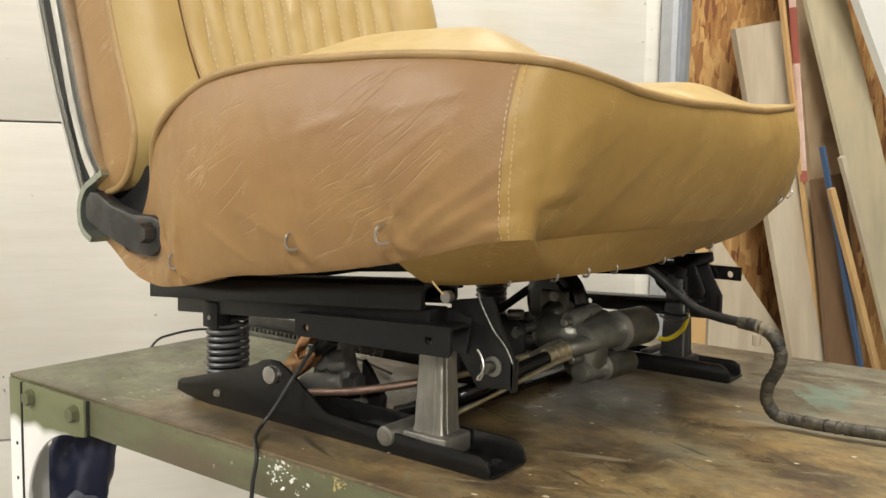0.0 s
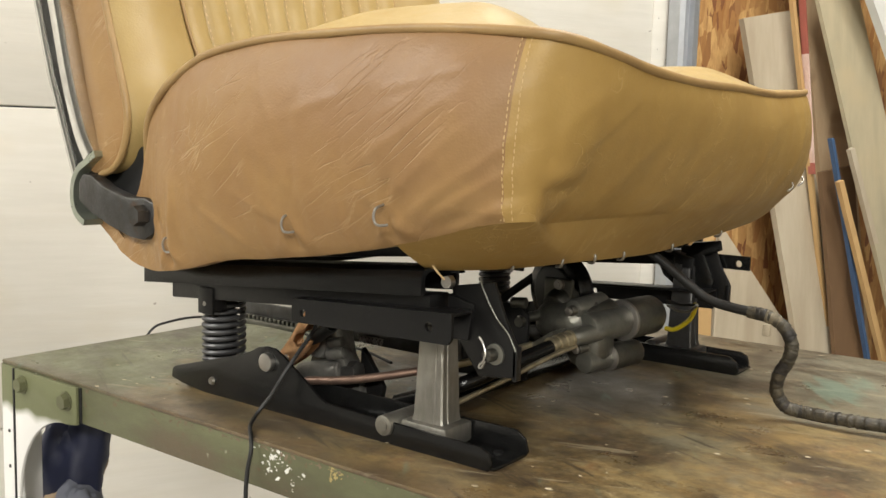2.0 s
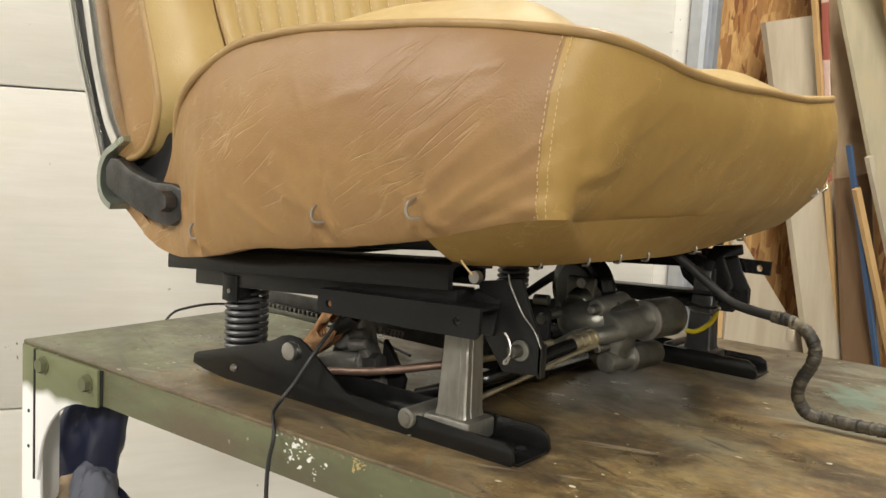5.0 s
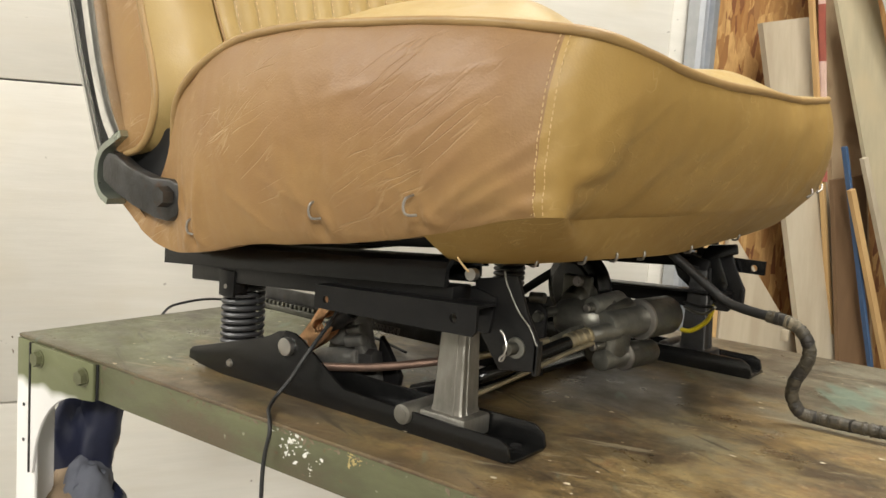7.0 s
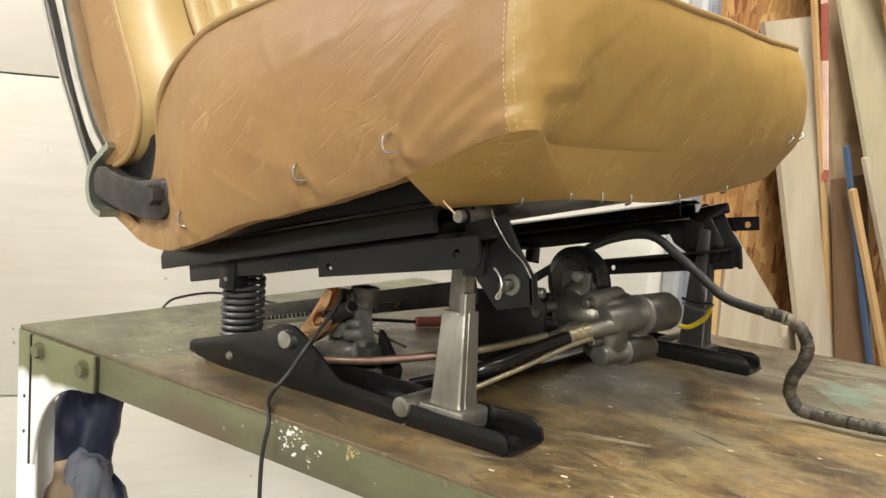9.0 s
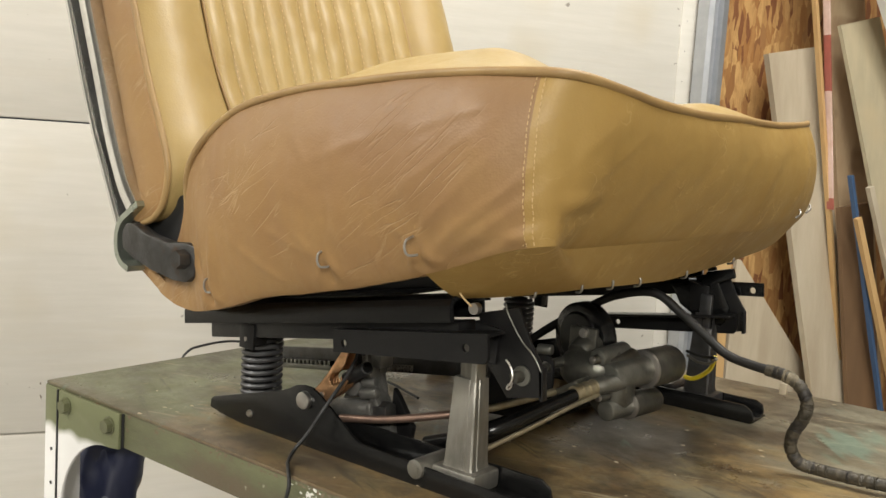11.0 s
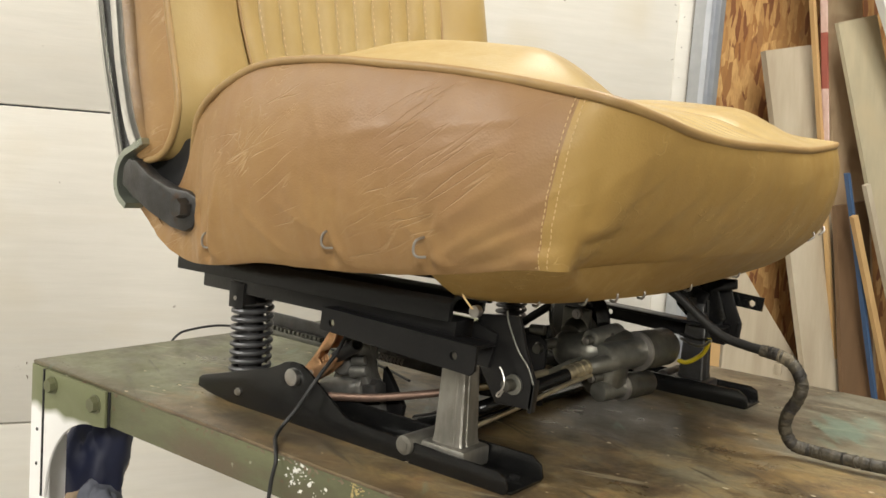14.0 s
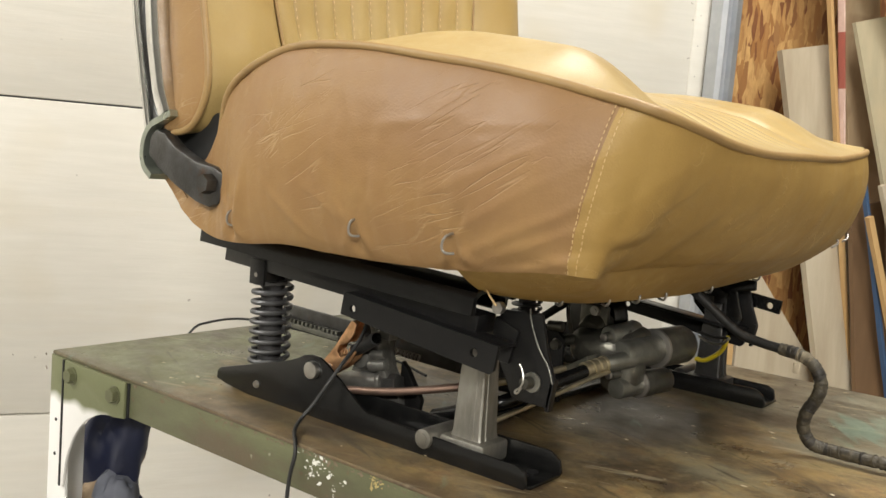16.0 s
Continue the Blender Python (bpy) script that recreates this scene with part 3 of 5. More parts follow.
# ------------------------------------------------------------ setting: room
FLOOR = -0.86
EDGE = Vector((0.043, 1.437, 0))        # right-hand edge of the garage door
ALONG = Vector((0.5, 0.866, 0))         # along the door wall
INTO = Vector((0.866, -0.5, 0))         # from the door wall into the room


def wallp(s, o, z):
    return EDGE + ALONG * s + INTO * o + Vector((0, 0, z))


def to_wall(b):
    for v in b.verts:
        v.co = wallp(v.co.x, v.co.y, v.co.z)
    return b


def wall_box(s0, s1, o0, o1, z0, z1, r=0.0, bm=None):
    return join(bm, to_wall(box(s0, s1, o0, o1, z0, z1, r)))


def structure(name, bm, mat, label, category):
    return tagged(part(name, bm, mat), label, category, kind="structure")


structure("floor", box(-4, 5, -4.5, 4, FLOOR - 0.1, FLOOR), CONCRETE, "grey concrete garage floor", "floor")
structure("ceiling", box(-4, 5, -4.5, 4, CEIL, CEIL + 0.1), PLASTER, "plain painted garage ceiling", "ceiling")
structure("wall_east", box(4.0, 4.1, -4.5, 4, FLOOR, CEIL), PLASTER, "plain painted wall", "wall")
structure("wall_south", box(-4, 5, -4.1, -4.0, FLOOR, CEIL), PLASTER, "plain painted wall", "wall")
structure("wall_west", box(-4.0, -3.9, -4.0, 0, FLOOR, CEIL), PLASTER, "plain painted wall", "wall")
structure("wall_osb", wall_box(0.012, 3.4, -0.16, -0.06, FLOOR, CEIL), OSB, "bare oriented strand board wall beside the garage door", "wall")

door = thing("garage_door", wallp(-1.5, -0.03, FLOOR), "white wood-grained steel sectional garage door, closed", "garage door", kind="structure")
for z0, z1 in ((-0.86, -0.804), (-0.804, -0.271), (-0.271, 0.262), (0.262, 0.795), (0.795, 1.328), (1.328, CEIL)):
    part("panel", wall_box(-3.6, 0.0, -0.045, 0.0, z0 + 0.0012, z1 - 0.0012, 0.003), DOOR_WHITE, door)
    part("end_stile", wall_box(-0.05, -0.001, 0.0, 0.0022, z0 + 0.003, z1 - 0.003, 0.0006), DOOR_WHITE, door)
rivets = None
for k in range(34):
    z = -0.8 + k * 0.064
    for s in (-0.012, -0.036):
        zz = z + (0.02 if s < -0.02 else 0)
        rivets = rod(wallp(s, 0.001, zz), wallp(s, 0.0036, zz), 0.0016, 0.001, 8, bm=rivets)
part("rivets", rivets, STEEL_DULL, door)

# the steel track beside the door, and the jamb that carries it
jamb = structure("door_jamb", wall_box(0.002, 0.034, -0.06, 0.012, FLOOR, CEIL, 0.002), WOOD_PINE, "bare pine jamb beside the garage door", "jamb")
track = thing("door_track", wallp(0.04, 0.03, FLOOR), "galvanised steel garage door track", "door track", kind="structure")
prof = [(q - 0.024, h) for q, h in [(0.006, 0.012), (0.006, 0.05), (0.014, 0.058), (0.02, 0.05), (0.03, 0.05), (0.034, 0.062), (0.046, 0.062), (0.05, 0.05), (0.05, 0.012)]]
rows = [[wallp(s, o, z) for s, o in prof] for z in (FLOOR, CEIL)]
part("channel", sheet(rows, 0.0015), GALV, track)
for z in (-0.4, 0.55, 1.2):
    part("bracket", wall_box(-0.004, 0.01, 0.004, 0.012, z - 0.03, z + 0.03, 0.001), DARK_STEEL, track)


# ------------------------------------------------------------ boards leaning on the wall
def board(name, s_top, z_top, s_bot, width, thick, o_top, o_bot, mat, label, group="boards leaning on the wall", z_bot=FLOOR):
    """A plank from its foot to its top, leaning back on the wall; s is its left edge."""
    a, c = Vector((s_bot, o_bot, z_bot)), Vector((s_top, o_top, z_top))
    up = (c - a).normalized()
    across = (Vector((1, 0, 0)) - up * up.x).normalized()
    out = across.cross(up)
    if out.y < 0:
        out = -out
    b = bmesh.new()
    n = 12
    ring = []
    for i in range(n + 1):
        p = a.lerp(c, i / n)
        w = 0.0012 * noise.noise(Vector((i * 0.7, s_top * 9, 0)))
        ring.append([b.verts.new(p + across * (u * width + w) + out * (v * thick)) for u, v in ((0, 0), (1, 0), (1, 1), (0, 1))])
    for A, B in zip(ring, ring[1:]):
        for k in range(4):
            b.faces.new((A[k], A[(k + 1) % 4], B[(k + 1) % 4], B[k]))
    b.faces.new(ring[0])
    b.faces.new(ring[-1])
    to_wall(b)
    o = wallp(s_bot, o_bot, z_bot)
    ob = part(name, b, mat, None, at=o)
    return tagged(ob, label, "board", group)


off = extrude([(0.13, 0.055), (0.142, 0.055), (0.48, -0.33), (0.62, FLOOR), (0.13, FLOOR)], 0.025, 0.037, 0.001)
tagged(part("plywood_offcut", to_wall(off), WOOD_PALE, at=wallp(0.3, 0.03, FLOOR)), "pale plywood offcut cut on a slant, leaning on the wall", "board", "boards leaning on the wall")
board("pine_stud", 0.062, 0.10, 0.062, 0.05, 0.02, 0.02, 0.05, WOOD_PINE, "short pine stud leaning beside the door track")
board("pale_board", 0.161, 0.511, 0.456, 0.145, 0.016, 0.02, 0.145, WOOD_PALE, "pale grey plywood board leaning on the wall")
board("pine_batten", 0.137, 1.10, 0.545, 0.008, 0.012, 0.06, 0.10, WOOD_PINE, "narrow pine batten leaning between boards")
brown = board("brown_board", 0.168, 1.20, 0.57, 0.105, 0.016, 0.05, 0.08, WOOD_BROWN, "mottled brown plywood board with a red and pink edge")
# the brown board's darker lower part, added as its own sheet in front
board("dark_panel", 0.327, 0.185, 0.516, 0.095, 0.012, 0.11, 0.13, WOOD_DARK, "darker lower part of the brown board, added as a sheet in front")
board("weathered_board", 0.256, 0.572, 0.665, 0.115, 0.010, 0.13, 0.30, WOOD_GREY, "weathered grey-green board leaning on the wall")
board("blue_edged_lath", 0.309, 0.257, 0.655, 0.007, 0.012, 0.15, 0.16, BLUE, "lath with a flaking blue edge")
board("pine_lath", 0.318, 0.165, 0.745, 0.014, 0.012, 0.17, 0.18, WOOD_PINE, "pine lath leaning on the wall")
board("white_lath", 0.322, 0.234, 0.80, 0.013, 0.012, 0.19, 0.20, WOOD_PALE, "whitewashed lath leaning on the wall")
board("white_trim_board", 0.02, 1.05, 1.17, 0.13, 0.02, 0.20, 0.22, WHITE_TRIM, "white-painted trim board leaning on the wall")
for z0, z1, mat, words in ((0.56, 0.90, PINK, "faded pink edge"), (0.44, 0.56, RED, "red painted band"), (0.205, 0.44, PINK, "faded pink edge"), (0.18, 0.205, RED, "red painted band")):
    b = box(0.0, 0.0036, 0, 0.018, 0, 1)
    for v in b.verts:
        z = z0 + (z1 - z0) * v.co.z
        k = (1.10 - z)
        v.co = Vector((0.193 + 0.146 * k + v.co.x, 0.066 + 0.02 * k + v.co.y, z))
    part("edge_band", to_wall(b), mat, brown, words)

# ------------------------------------------------------------ bench
bench = thing("workbench", (0, 0, FLOOR), "old green-painted steel workbench with an oil-stained, scratched top", "workbench")
b = box(0, 1.9, 0.0, 0.61, -0.004, 0.0, 0.0018)
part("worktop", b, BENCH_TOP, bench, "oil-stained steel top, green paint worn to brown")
part("apron", box(0.004, 1.9, 0.0008, 0.004, -0.0365, -0.0035, 0.001), BENCH_GREEN, bench)
part("apron", box(0.0008, 0.004, 0.004, 0.606, -0.0365, -0.0035, 0.001), BENCH_GREEN, bench)
part("apron", box(0.004, 1.9, 0.606, 0.6092, -0.0365, -0.0045, 0.001), BENCH_GREEN, bench)
for x in (0.0, 1.86):
    for y in (0.0, 0.57):
        yy = y if y else -0.0005
        front = extrude([(x, FLOOR), (x + 0.034, FLOOR), (x + 0.034, -0.004), (x, -0.004)], yy, yy + 0.003 if not y else y + 0.037, 0.0006)
        part("leg", front, LEG_PAINT, bench, "leg white below and green above")
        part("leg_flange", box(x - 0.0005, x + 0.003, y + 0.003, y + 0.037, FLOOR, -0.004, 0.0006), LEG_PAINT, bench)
gus = [(0.030, -0.004), (0.1335, -0.004), (0.1335, -0.0375), (0.118, -0.0395)]
for k in range(0, 19):
    a = math.radians(90 + 85 * k / 18)
    gus.append((0.118 + 0.083 * math.cos(a), -0.128 + 0.0885 * math.sin(a)))
gus += [(0.034, -0.131), (0.030, -0.131)]
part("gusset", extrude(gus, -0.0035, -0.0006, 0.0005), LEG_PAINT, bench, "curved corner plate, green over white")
part("joint", box(0.0272, 0.0292, -0.0042, -0.0004, -0.131, -0.004), RUBBER, bench)
part("joint", box(0.1340, 0.1362, -0.0006, 0.0012, -0.036, -0.0045), RUBBER, bench)
for x, z in ((0.0445, -0.0165), (0.1185, -0.0185)):
    bolt = rod((x, -0.0035, z), (x, -0.0095, z), 0.0076, 0.0068, 6)
    bolt = rod((x, -0.003, z), (x, -0.0045, z), 0.0088, seg=20, bm=bolt)
    part("bolt", bolt, BENCH_GREEN, bench, "green-painted hex bolt")
for z in (-0.068, -0.103):
    part("bolt_hole", rod((0.013, -0.0012, z), (0.013, -0.0004, z), 0.0018, seg=10), RUBBER, bench)
part("shelf", box(0.04, 1.86, 0.02, 0.59, FLOOR + 0.16, FLOOR + 0.18, 0.002), BENCH_GREEN, bench)

# paint marks and specks on the worktop
spots = None
random.seed(4)
for k in range(220):
    x, y = random.uniform(0.1, 1.1), random.uniform(0.0, 0.6)
    r = random.uniform(0.0006, 0.0022)
    q = bmesh.new()
    bmesh.ops.create_circle(q, cap_ends=True, segments=6, radius=r)
    for v in q.verts:
        v.co = Vector((x + v.co.x * random.uniform(0.6, 2.2), y + v.co.y * random.uniform(0.5, 1.2), 0.0004 + 0.000004 * k))
    spots = join(spots, q)
tagged(part("debris", spots, FLAKES, smooth=False), "pale paint flakes and crumbs scattered on the bench", "debris", kind="stuff")

# dried paint on the front edge
def splash(cx, cz, sx, sz, n, seed):
    random.seed(seed)
    bm = None
    for k in range(n):
        q = bmesh.new()
        bmesh.ops.create_circle(q, cap_ends=True, segments=9, radius=1)
        x, z, r = cx + random.gauss(0, sx), cz + random.gauss(0, sz), random.choice((0.0004, 0.0006, 0.0009, 0.0018))
        tall, slant = random.uniform(0.25, 1.3), random.uniform(-0.8, 0.8)
        if z > -0.004 or z < -0.034:
            q.free()
            continue
        for v in q.verts:
            v.co = Vector((x + (v.co.x + slant * v.co.y) * r * random.uniform(0.3, 1.5), 0.0007 - 0.000003 * k, min(z + v.co.y * r * tall * random.uniform(0.3, 1.5), -0.0038)))
        bm = join(bm, q)
    return bm


part("paint_splash", splash(0.377, -0.012, 0.008, 0.005, 44, 2), WHITE_TRIM, bench, "dried white paint splashes", smooth=False)
part("paint_splash", splash(0.395, -0.022, 0.010, 0.006, 14, 3), WHITE_TRIM, bench, smooth=False)
part("paint_splash", splash(0.439, -0.0075, 0.003, 0.0025, 26, 5), OCHRE, bench, "ochre paint mark", smooth=False)

chips = join(splash(0.30, -0.0055, 0.16, 0.0012, 150, 8), splash(0.30, -0.0200, 0.20, 0.009, 60, 9))
part("paint_chips", chips, CHIP, bench, "bare chips along the worn front edge", smooth=False)["kind"] = "stuff"

# crumpled cloths hanging inside the bench leg
cloth = thing("cloth_bundle", (0.03, 0.08, -0.2), "crumpled navy tarpaulin and tan rags in the bench frame", "cloth")


def crumple(cx, cy, cz, rx, ry, rz, seed):
    b = bmesh.new()
    bmesh.ops.create_icosphere(b, subdivisions=4, radius=1)
    for v in b.verts:
        d = 1 + 0.35 * noise.noise(v.co * 1.3 + Vector((seed, 0, 0))) + 0.22 * abs(noise.noise(v.co * 2.6 + Vector((seed, 5, 0)))) + 0.10 * abs(noise.noise(v.co * 6.1 + Vector((seed, 2, 0))))
        v.co = Vector((cx + v.co.x * rx * d, cy + v.co.y * ry * d, cz + v.co.z * rz * d))
    return b


part("tarpaulin", crumple(-0.006, 0.075, -0.115, 0.036, 0.03, 0.075, 1.0), NAVY, cloth, "navy tarpaulin")
part("rag", crumple(0.008, 0.055, -0.195, 0.036, 0.03, 0.05, 3.7), RAG, cloth, "tan rag")
part("rag", crumple(0.030, 0.06, -0.170, 0.020, 0.025, 0.038, 9.1), GREYRAG, cloth, "grey rag")
part("rag", crumple(0.012, 0.085, -0.105, 0.012, 0.02, 0.045, 5.3), RAG, cloth, "tan rag")
part("tarpaulin", crumple(0.03, 0.08, -0.4, 0.05, 0.04, 0.2, 7.7), NAVY, cloth, "navy tarpaulin")

# ------------------------------------------------------------ seat base on the bench
PIV = Vector((0.4, 0, 0.1))
base = thing("seat_base", (0.35, 0.26, 0), "black-painted power seat base with cast alloy jacks, standing on the bench", "seat base")
MOVE = []       # parts that move: object and the name of its motion


def both(y, mir):
    return 0.53 - y if mir else y


def ybox(x0, x1, y0, y1, z0, z1, r, mir, bm=None):
    a, c = both(y0, mir), both(y1, mir)
    return box(x0, x1, min(a, c), max(a, c), z0, z1, r, bm)


WALL = [(0.191, 0.006), (0.192, 0.0135), (0.196, 0.0165), (0.284, 0.0405), (0.296, 0.0455), (0.303, 0.0495), (0.312, 0.0515), (0.322, 0.051), (0.331, 0.047), (0.372, 0.0205), (0.379, 0.0175), (0.50, 0.0155), (0.520, 0.0155), (0.527, 0.012), (0.529, 0.004), (0.527, 0.0), (0.235, 0.0), (0.205, 0.003)]
LOW = [(0.235, 0.0), (0.235, 0.012), (0.30, 0.018), (0.50, 0.018), (0.522, 0.018), (0.530, 0.013), (0.5325, 0.004), (0.530, 0.0)]
for mir in (0, 1):
    before = set(base.children)
    part("base_rail", extrude(WALL, both(0.0535, mir), both(0.0562, mir), 0.0006), GLOSS_BLACK, base, "black-painted pressed steel rail")
    part("rail_lip", extrude(LOW, both(0.0945, mir), both(0.097, mir), 0.0006), GLOSS_BLACK, base)
    part("rail_floor", ybox(0.235, 0.531, 0.0562, 0.0945, 0.0003, 0.003, 0.0006, mir), GLOSS_BLACK, base)
    part("slot", ybox(0.503, 0.519, 0.068, 0.074, 0.003, 0.0042, 0.0005, mir), SATIN_BLACK, base)
    part("slot", rod((0.516, both(0.083, mir), 0.003), (0.516, both(0.083, mir), 0.004), 0.004, seg=16), SATIN_BLACK, base)
    # front jack: foot, pin and tapered fluted post
    foot = ybox(0.446, 0.487, 0.060, 0.093, 0.003, 0.0185, 0.0028, mir)
    part("jack_foot", foot, DARK_STEEL if mir else ALLOY, base, "dark steel foot" if mir else "cast alloy foot")
    pin = rod((0.438, both(0.0505, mir), 0.0135), (0.438, both(0.09, mir), 0.0135), 0.0075, seg=20, cap=0.001)
    pin = rod((0.438, both(0.0495, mir), 0.0135), (0.438, both(0.0515, mir), 0.0135), 0.0045, seg=6, bm=pin)
    part("foot_pin", pin, DARK_STEEL if mir else ALLOY, base)
    b = None
    OUTLINE = [(-1, -0.9), (-0.9, -1), (0.26, -1), (0.30, -1.06), (0.50, -1.06), (0.54, -1), (0.9, -1), (1, -0.9), (1, -0.45), (1.05, -0.40), (1.05, -0.18), (1, -0.12), (1, 0.9), (0.9, 1), (-0.9, 1), (-1, 0.9)]
    CORNER = [(0.55, -1), (0.9, -1), (1, -0.9), (1, 0.4), (0.80, 0.4), (0.80, -0.78), (0.55, -0.78)]
    SLIP = [(-1, 0.3), (-0.8, 0.3), (-0.8, 0.82), (-0.2, 0.82), (-0.2, 1), (-0.9, 1), (-1, 0.9)]
    for shape, levels in ((OUTLINE, ((0.016, 1.12), (0.0200, 1.05), (0.023, 1.0), (0.055, 0.90), (0.0862, 0.79), (0.0868, 0.76))),
                          (CORNER, ((0.0850, 0.797), (0.1005, 0.745))), (SLIP, ((0.0850, 0.797), (0.1015, 0.742)))):
        q = bmesh.new()
        rings = [[q.verts.new((0.4665 + 0.0128 * k * u, both(0.0765, mir) + 0.0112 * k * (v if not mir else -v), z)) for u, v in shape] for z, k in levels]
        for A, B in zip(rings, rings[1:]):
            for m in range(len(shape)):
                q.faces.new((A[m], A[(m + 1) % len(shape)], B[(m + 1) % len(shape)], B[m]))
        q.faces.new(rings[0])
        q.faces.new(rings[-1])
        b = join(b, q)
    part("jack_post", b, DARK_STEEL if mir else ALLOY, base, "dark steel jack post" if mir else "tapered cast alloy jack post")
    post = box(0.4600, 0.4730, both(0.0765, mir) - 0.0062, both(0.0765, mir) + 0.0062, 0.04, 0.098, 0.0012)
    MOVE.append((part("jack_ram", post, DARK_STEEL if mir else ALLOY, base, at=(0.4665, both(0.0765, mir), 0.07)), "front"))
    # rear jack: flange, guide tube and coil spring
    fl = extrude([(0.205, 0.0), (0.268, 0.0), (0.264, 0.016), (0.256, 0.0205), (0.211, 0.0205), (0.206, 0.016)], both(0.058, mir), both(0.094, mir), 0.002)
    part("spring_seat", fl, DARK_ALLOY, base, "dull alloy spring seat")
    part("guide_tube", rod((0.233, both(0.077, mir), 0.018), (0.233, both(0.077, mir), 0.068), 0.0105, seg=24), RUBBED, base)
    ram = rod((0.233, both(0.077, mir), 0.035), (0.233, both(0.077, mir), 0.082), 0.0098, seg=24)
    for k in range(5):
        ram = rod((0.233, both(0.077, mir), 0.040 + k * 0.008), (0.233, both(0.077, mir), 0.043 + k * 0.008), 0.0110, seg=24, bm=ram)
    MOVE.append((part("spring_ram", ram, RUBBED, base, at=(0.233, both(0.077, mir), 0.06)), "rear"))
    for k in range(10):
        z = 0.0225 + 0.0058 * (k + 0.5)
        pts = [(0.233 + 0.0168 * math.cos(2 * math.pi * j / 28), both(0.077, mir) + 0.0168 * math.sin(2 * math.pi * j / 28), z + 0.0066 * (j / 28 - 0.5)) for j in range(29)]
        MOVE.append((part("coil", tube(pts, 0.0023, seg=8), SPRING, base, at=(0.233, both(0.077, mir), z)), k))
    cap = ybox(0.2365, 0.2550, 0.0465, 0.0490, 0.070, 0.0925, 0.0006, mir)
    cap = ybox(0.2290, 0.2550, 0.0490, 0.095, 0.0895, 0.0925, 0.0006, mir, cap)
    cap = ybox(0.2525, 0.2550, 0.0490, 0.062, 0.073, 0.0925, 0.0006, mir, cap)
    sb = part("spring_bracket", cap, SATIN_BLACK, base, at=(0.238, both(0.06, mir), 0.08))
    part("bracket_hole", rod((0.2450, both(0.0461, mir), 0.0785), (0.2450, both(0.0466, mir), 0.0785), 0.0020, seg=12), STEEL_DULL if not mir else RUBBER, sb)
    MOVE.append((sb, "rear"))
    # lifting arm with its two holes
    face = holed([(0.3605, 0.0805), (0.5045, 0.0845), (0.5075, 0.088), (0.5075, 0.1055), (0.3605, 0.098)], ((0.372, 0.0882, 0.0030), (0.489, 0.0945, 0.0032)))
    arm = extrude(face, both(0.0350, mir), both(0.0378, mir))
    arm = extrude([(0.3605, 0.0955), (0.5075, 0.103), (0.5075, 0.1055), (0.3605, 0.098)], both(0.0378, mir), both(0.058, mir), 0.0006, arm)
    la = part("lifting_arm", arm, SATIN_BLACK, base, "satin black steel lifting arm with two holes", at=(0.489, both(0.037, mir), 0.0945))
    MOVE.append((la, "arm"))
    if mir:         # the far rail stands a little further forward, and its arm lower
        for ob in base.children:
            if ob not in before:
                step = Vector((0.02, -0.035, -0.026)) if ob == la else Vector((0.03, 0, 0))
                ob.location += step
                ORIGIN[ob.name] = ORIGIN[ob.name] + step

# fixings on the near rail
part("pivot_pin", rod((0.3155, 0.054, 0.0395), (0.3155, 0.0490, 0.0395), 0.0076, 0.0072, 28, 0.0008), STEEL, base, "zinc-plated pivot pin")
scr = rod((0.2462, 0.0537, 0.0118), (0.2462, 0.0515, 0.0118), 0.0036, 0.0026, 16)
part("screw", scr, STEEL, base)

# rear gear casting behind the near rail
g = extrude([(0.300, 0.003), (0.360, 0.003), (0.356, 0.026), (0.346, 0.040), (0.342, 0.056), (0.346, 0.072), (0.306, 0.070), (0.308, 0.050), (0.300, 0.026)], 0.114, 0.124, 0.002)
for x0, x1, z0, z1 in ((0.303, 0.323, 0.064, 0.0745), (0.330, 0.350, 0.064, 0.0815)):       # lugs
    g = box(x0, x1, 0.106, 0.124, z0, z1, 0.003, g)
g = extrude([(0.329, 0.076), (0.337, 0.078), (0.342, 0.060), (0.346, 0.044), (0.358, 0.030), (0.350, 0.026), (0.338, 0.040), (0.334, 0.058)], 0.102, 0.118, 0.0025, g)     # upright rib
g = extrude([(0.312, 0.066), (0.318, 0.066), (0.328, 0.052), (0.322, 0.050)], 0.108, 0.118, 0.0015, g)
g = rod((0.318, 0.103, 0.046), (0.318, 0.120, 0.046), 0.0115, 0.0135, 24, 0.002, g)
g = rod((0.333, 0.103, 0.040), (0.350, 0.105, 0.044), 0.0052, seg=18, cap=0.0015, bm=g)
g = rod((0.335, 0.102, 0.050), (0.348, 0.104, 0.053), 0.0042, seg=18, cap=0.0012, bm=g)
g = rod((0.298, 0.108, 0.019), (0.344, 0.108, 0.0270), 0.0090, 0.0080, 24, 0.002, g)        # worm barrel
g = rod((0.343, 0.108, 0.0270), (0.348, 0.108, 0.0280), 0.0102, seg=24, cap=0.001, bm=g)
casting = part("gear_casting", g, CAST_GREY, base, "dark cast gear housing")
part("hex_nut", rod((0.348, 0.108, 0.0280), (0.363, 0.108, 0.0305), 0.0080, seg=6, cap=0.0008), DARK_STEEL, casting)
for x, z in ((0.312, 0.0700), (0.3335, 0.0760)):
    part("lug_hole", rod((x, 0.1016 if x > 0.33 else 0.1056, z), (x, 0.109, z), 0.0026, seg=14), RUBBER, casting)
part("web", extrude([(0.352, 0.046), (0.358, 0.040), (0.376, 0.016), (0.374, 0.004), (0.350, 0.004)], 0.122, 0.128, 0.001), SATIN_BLACK, casting)

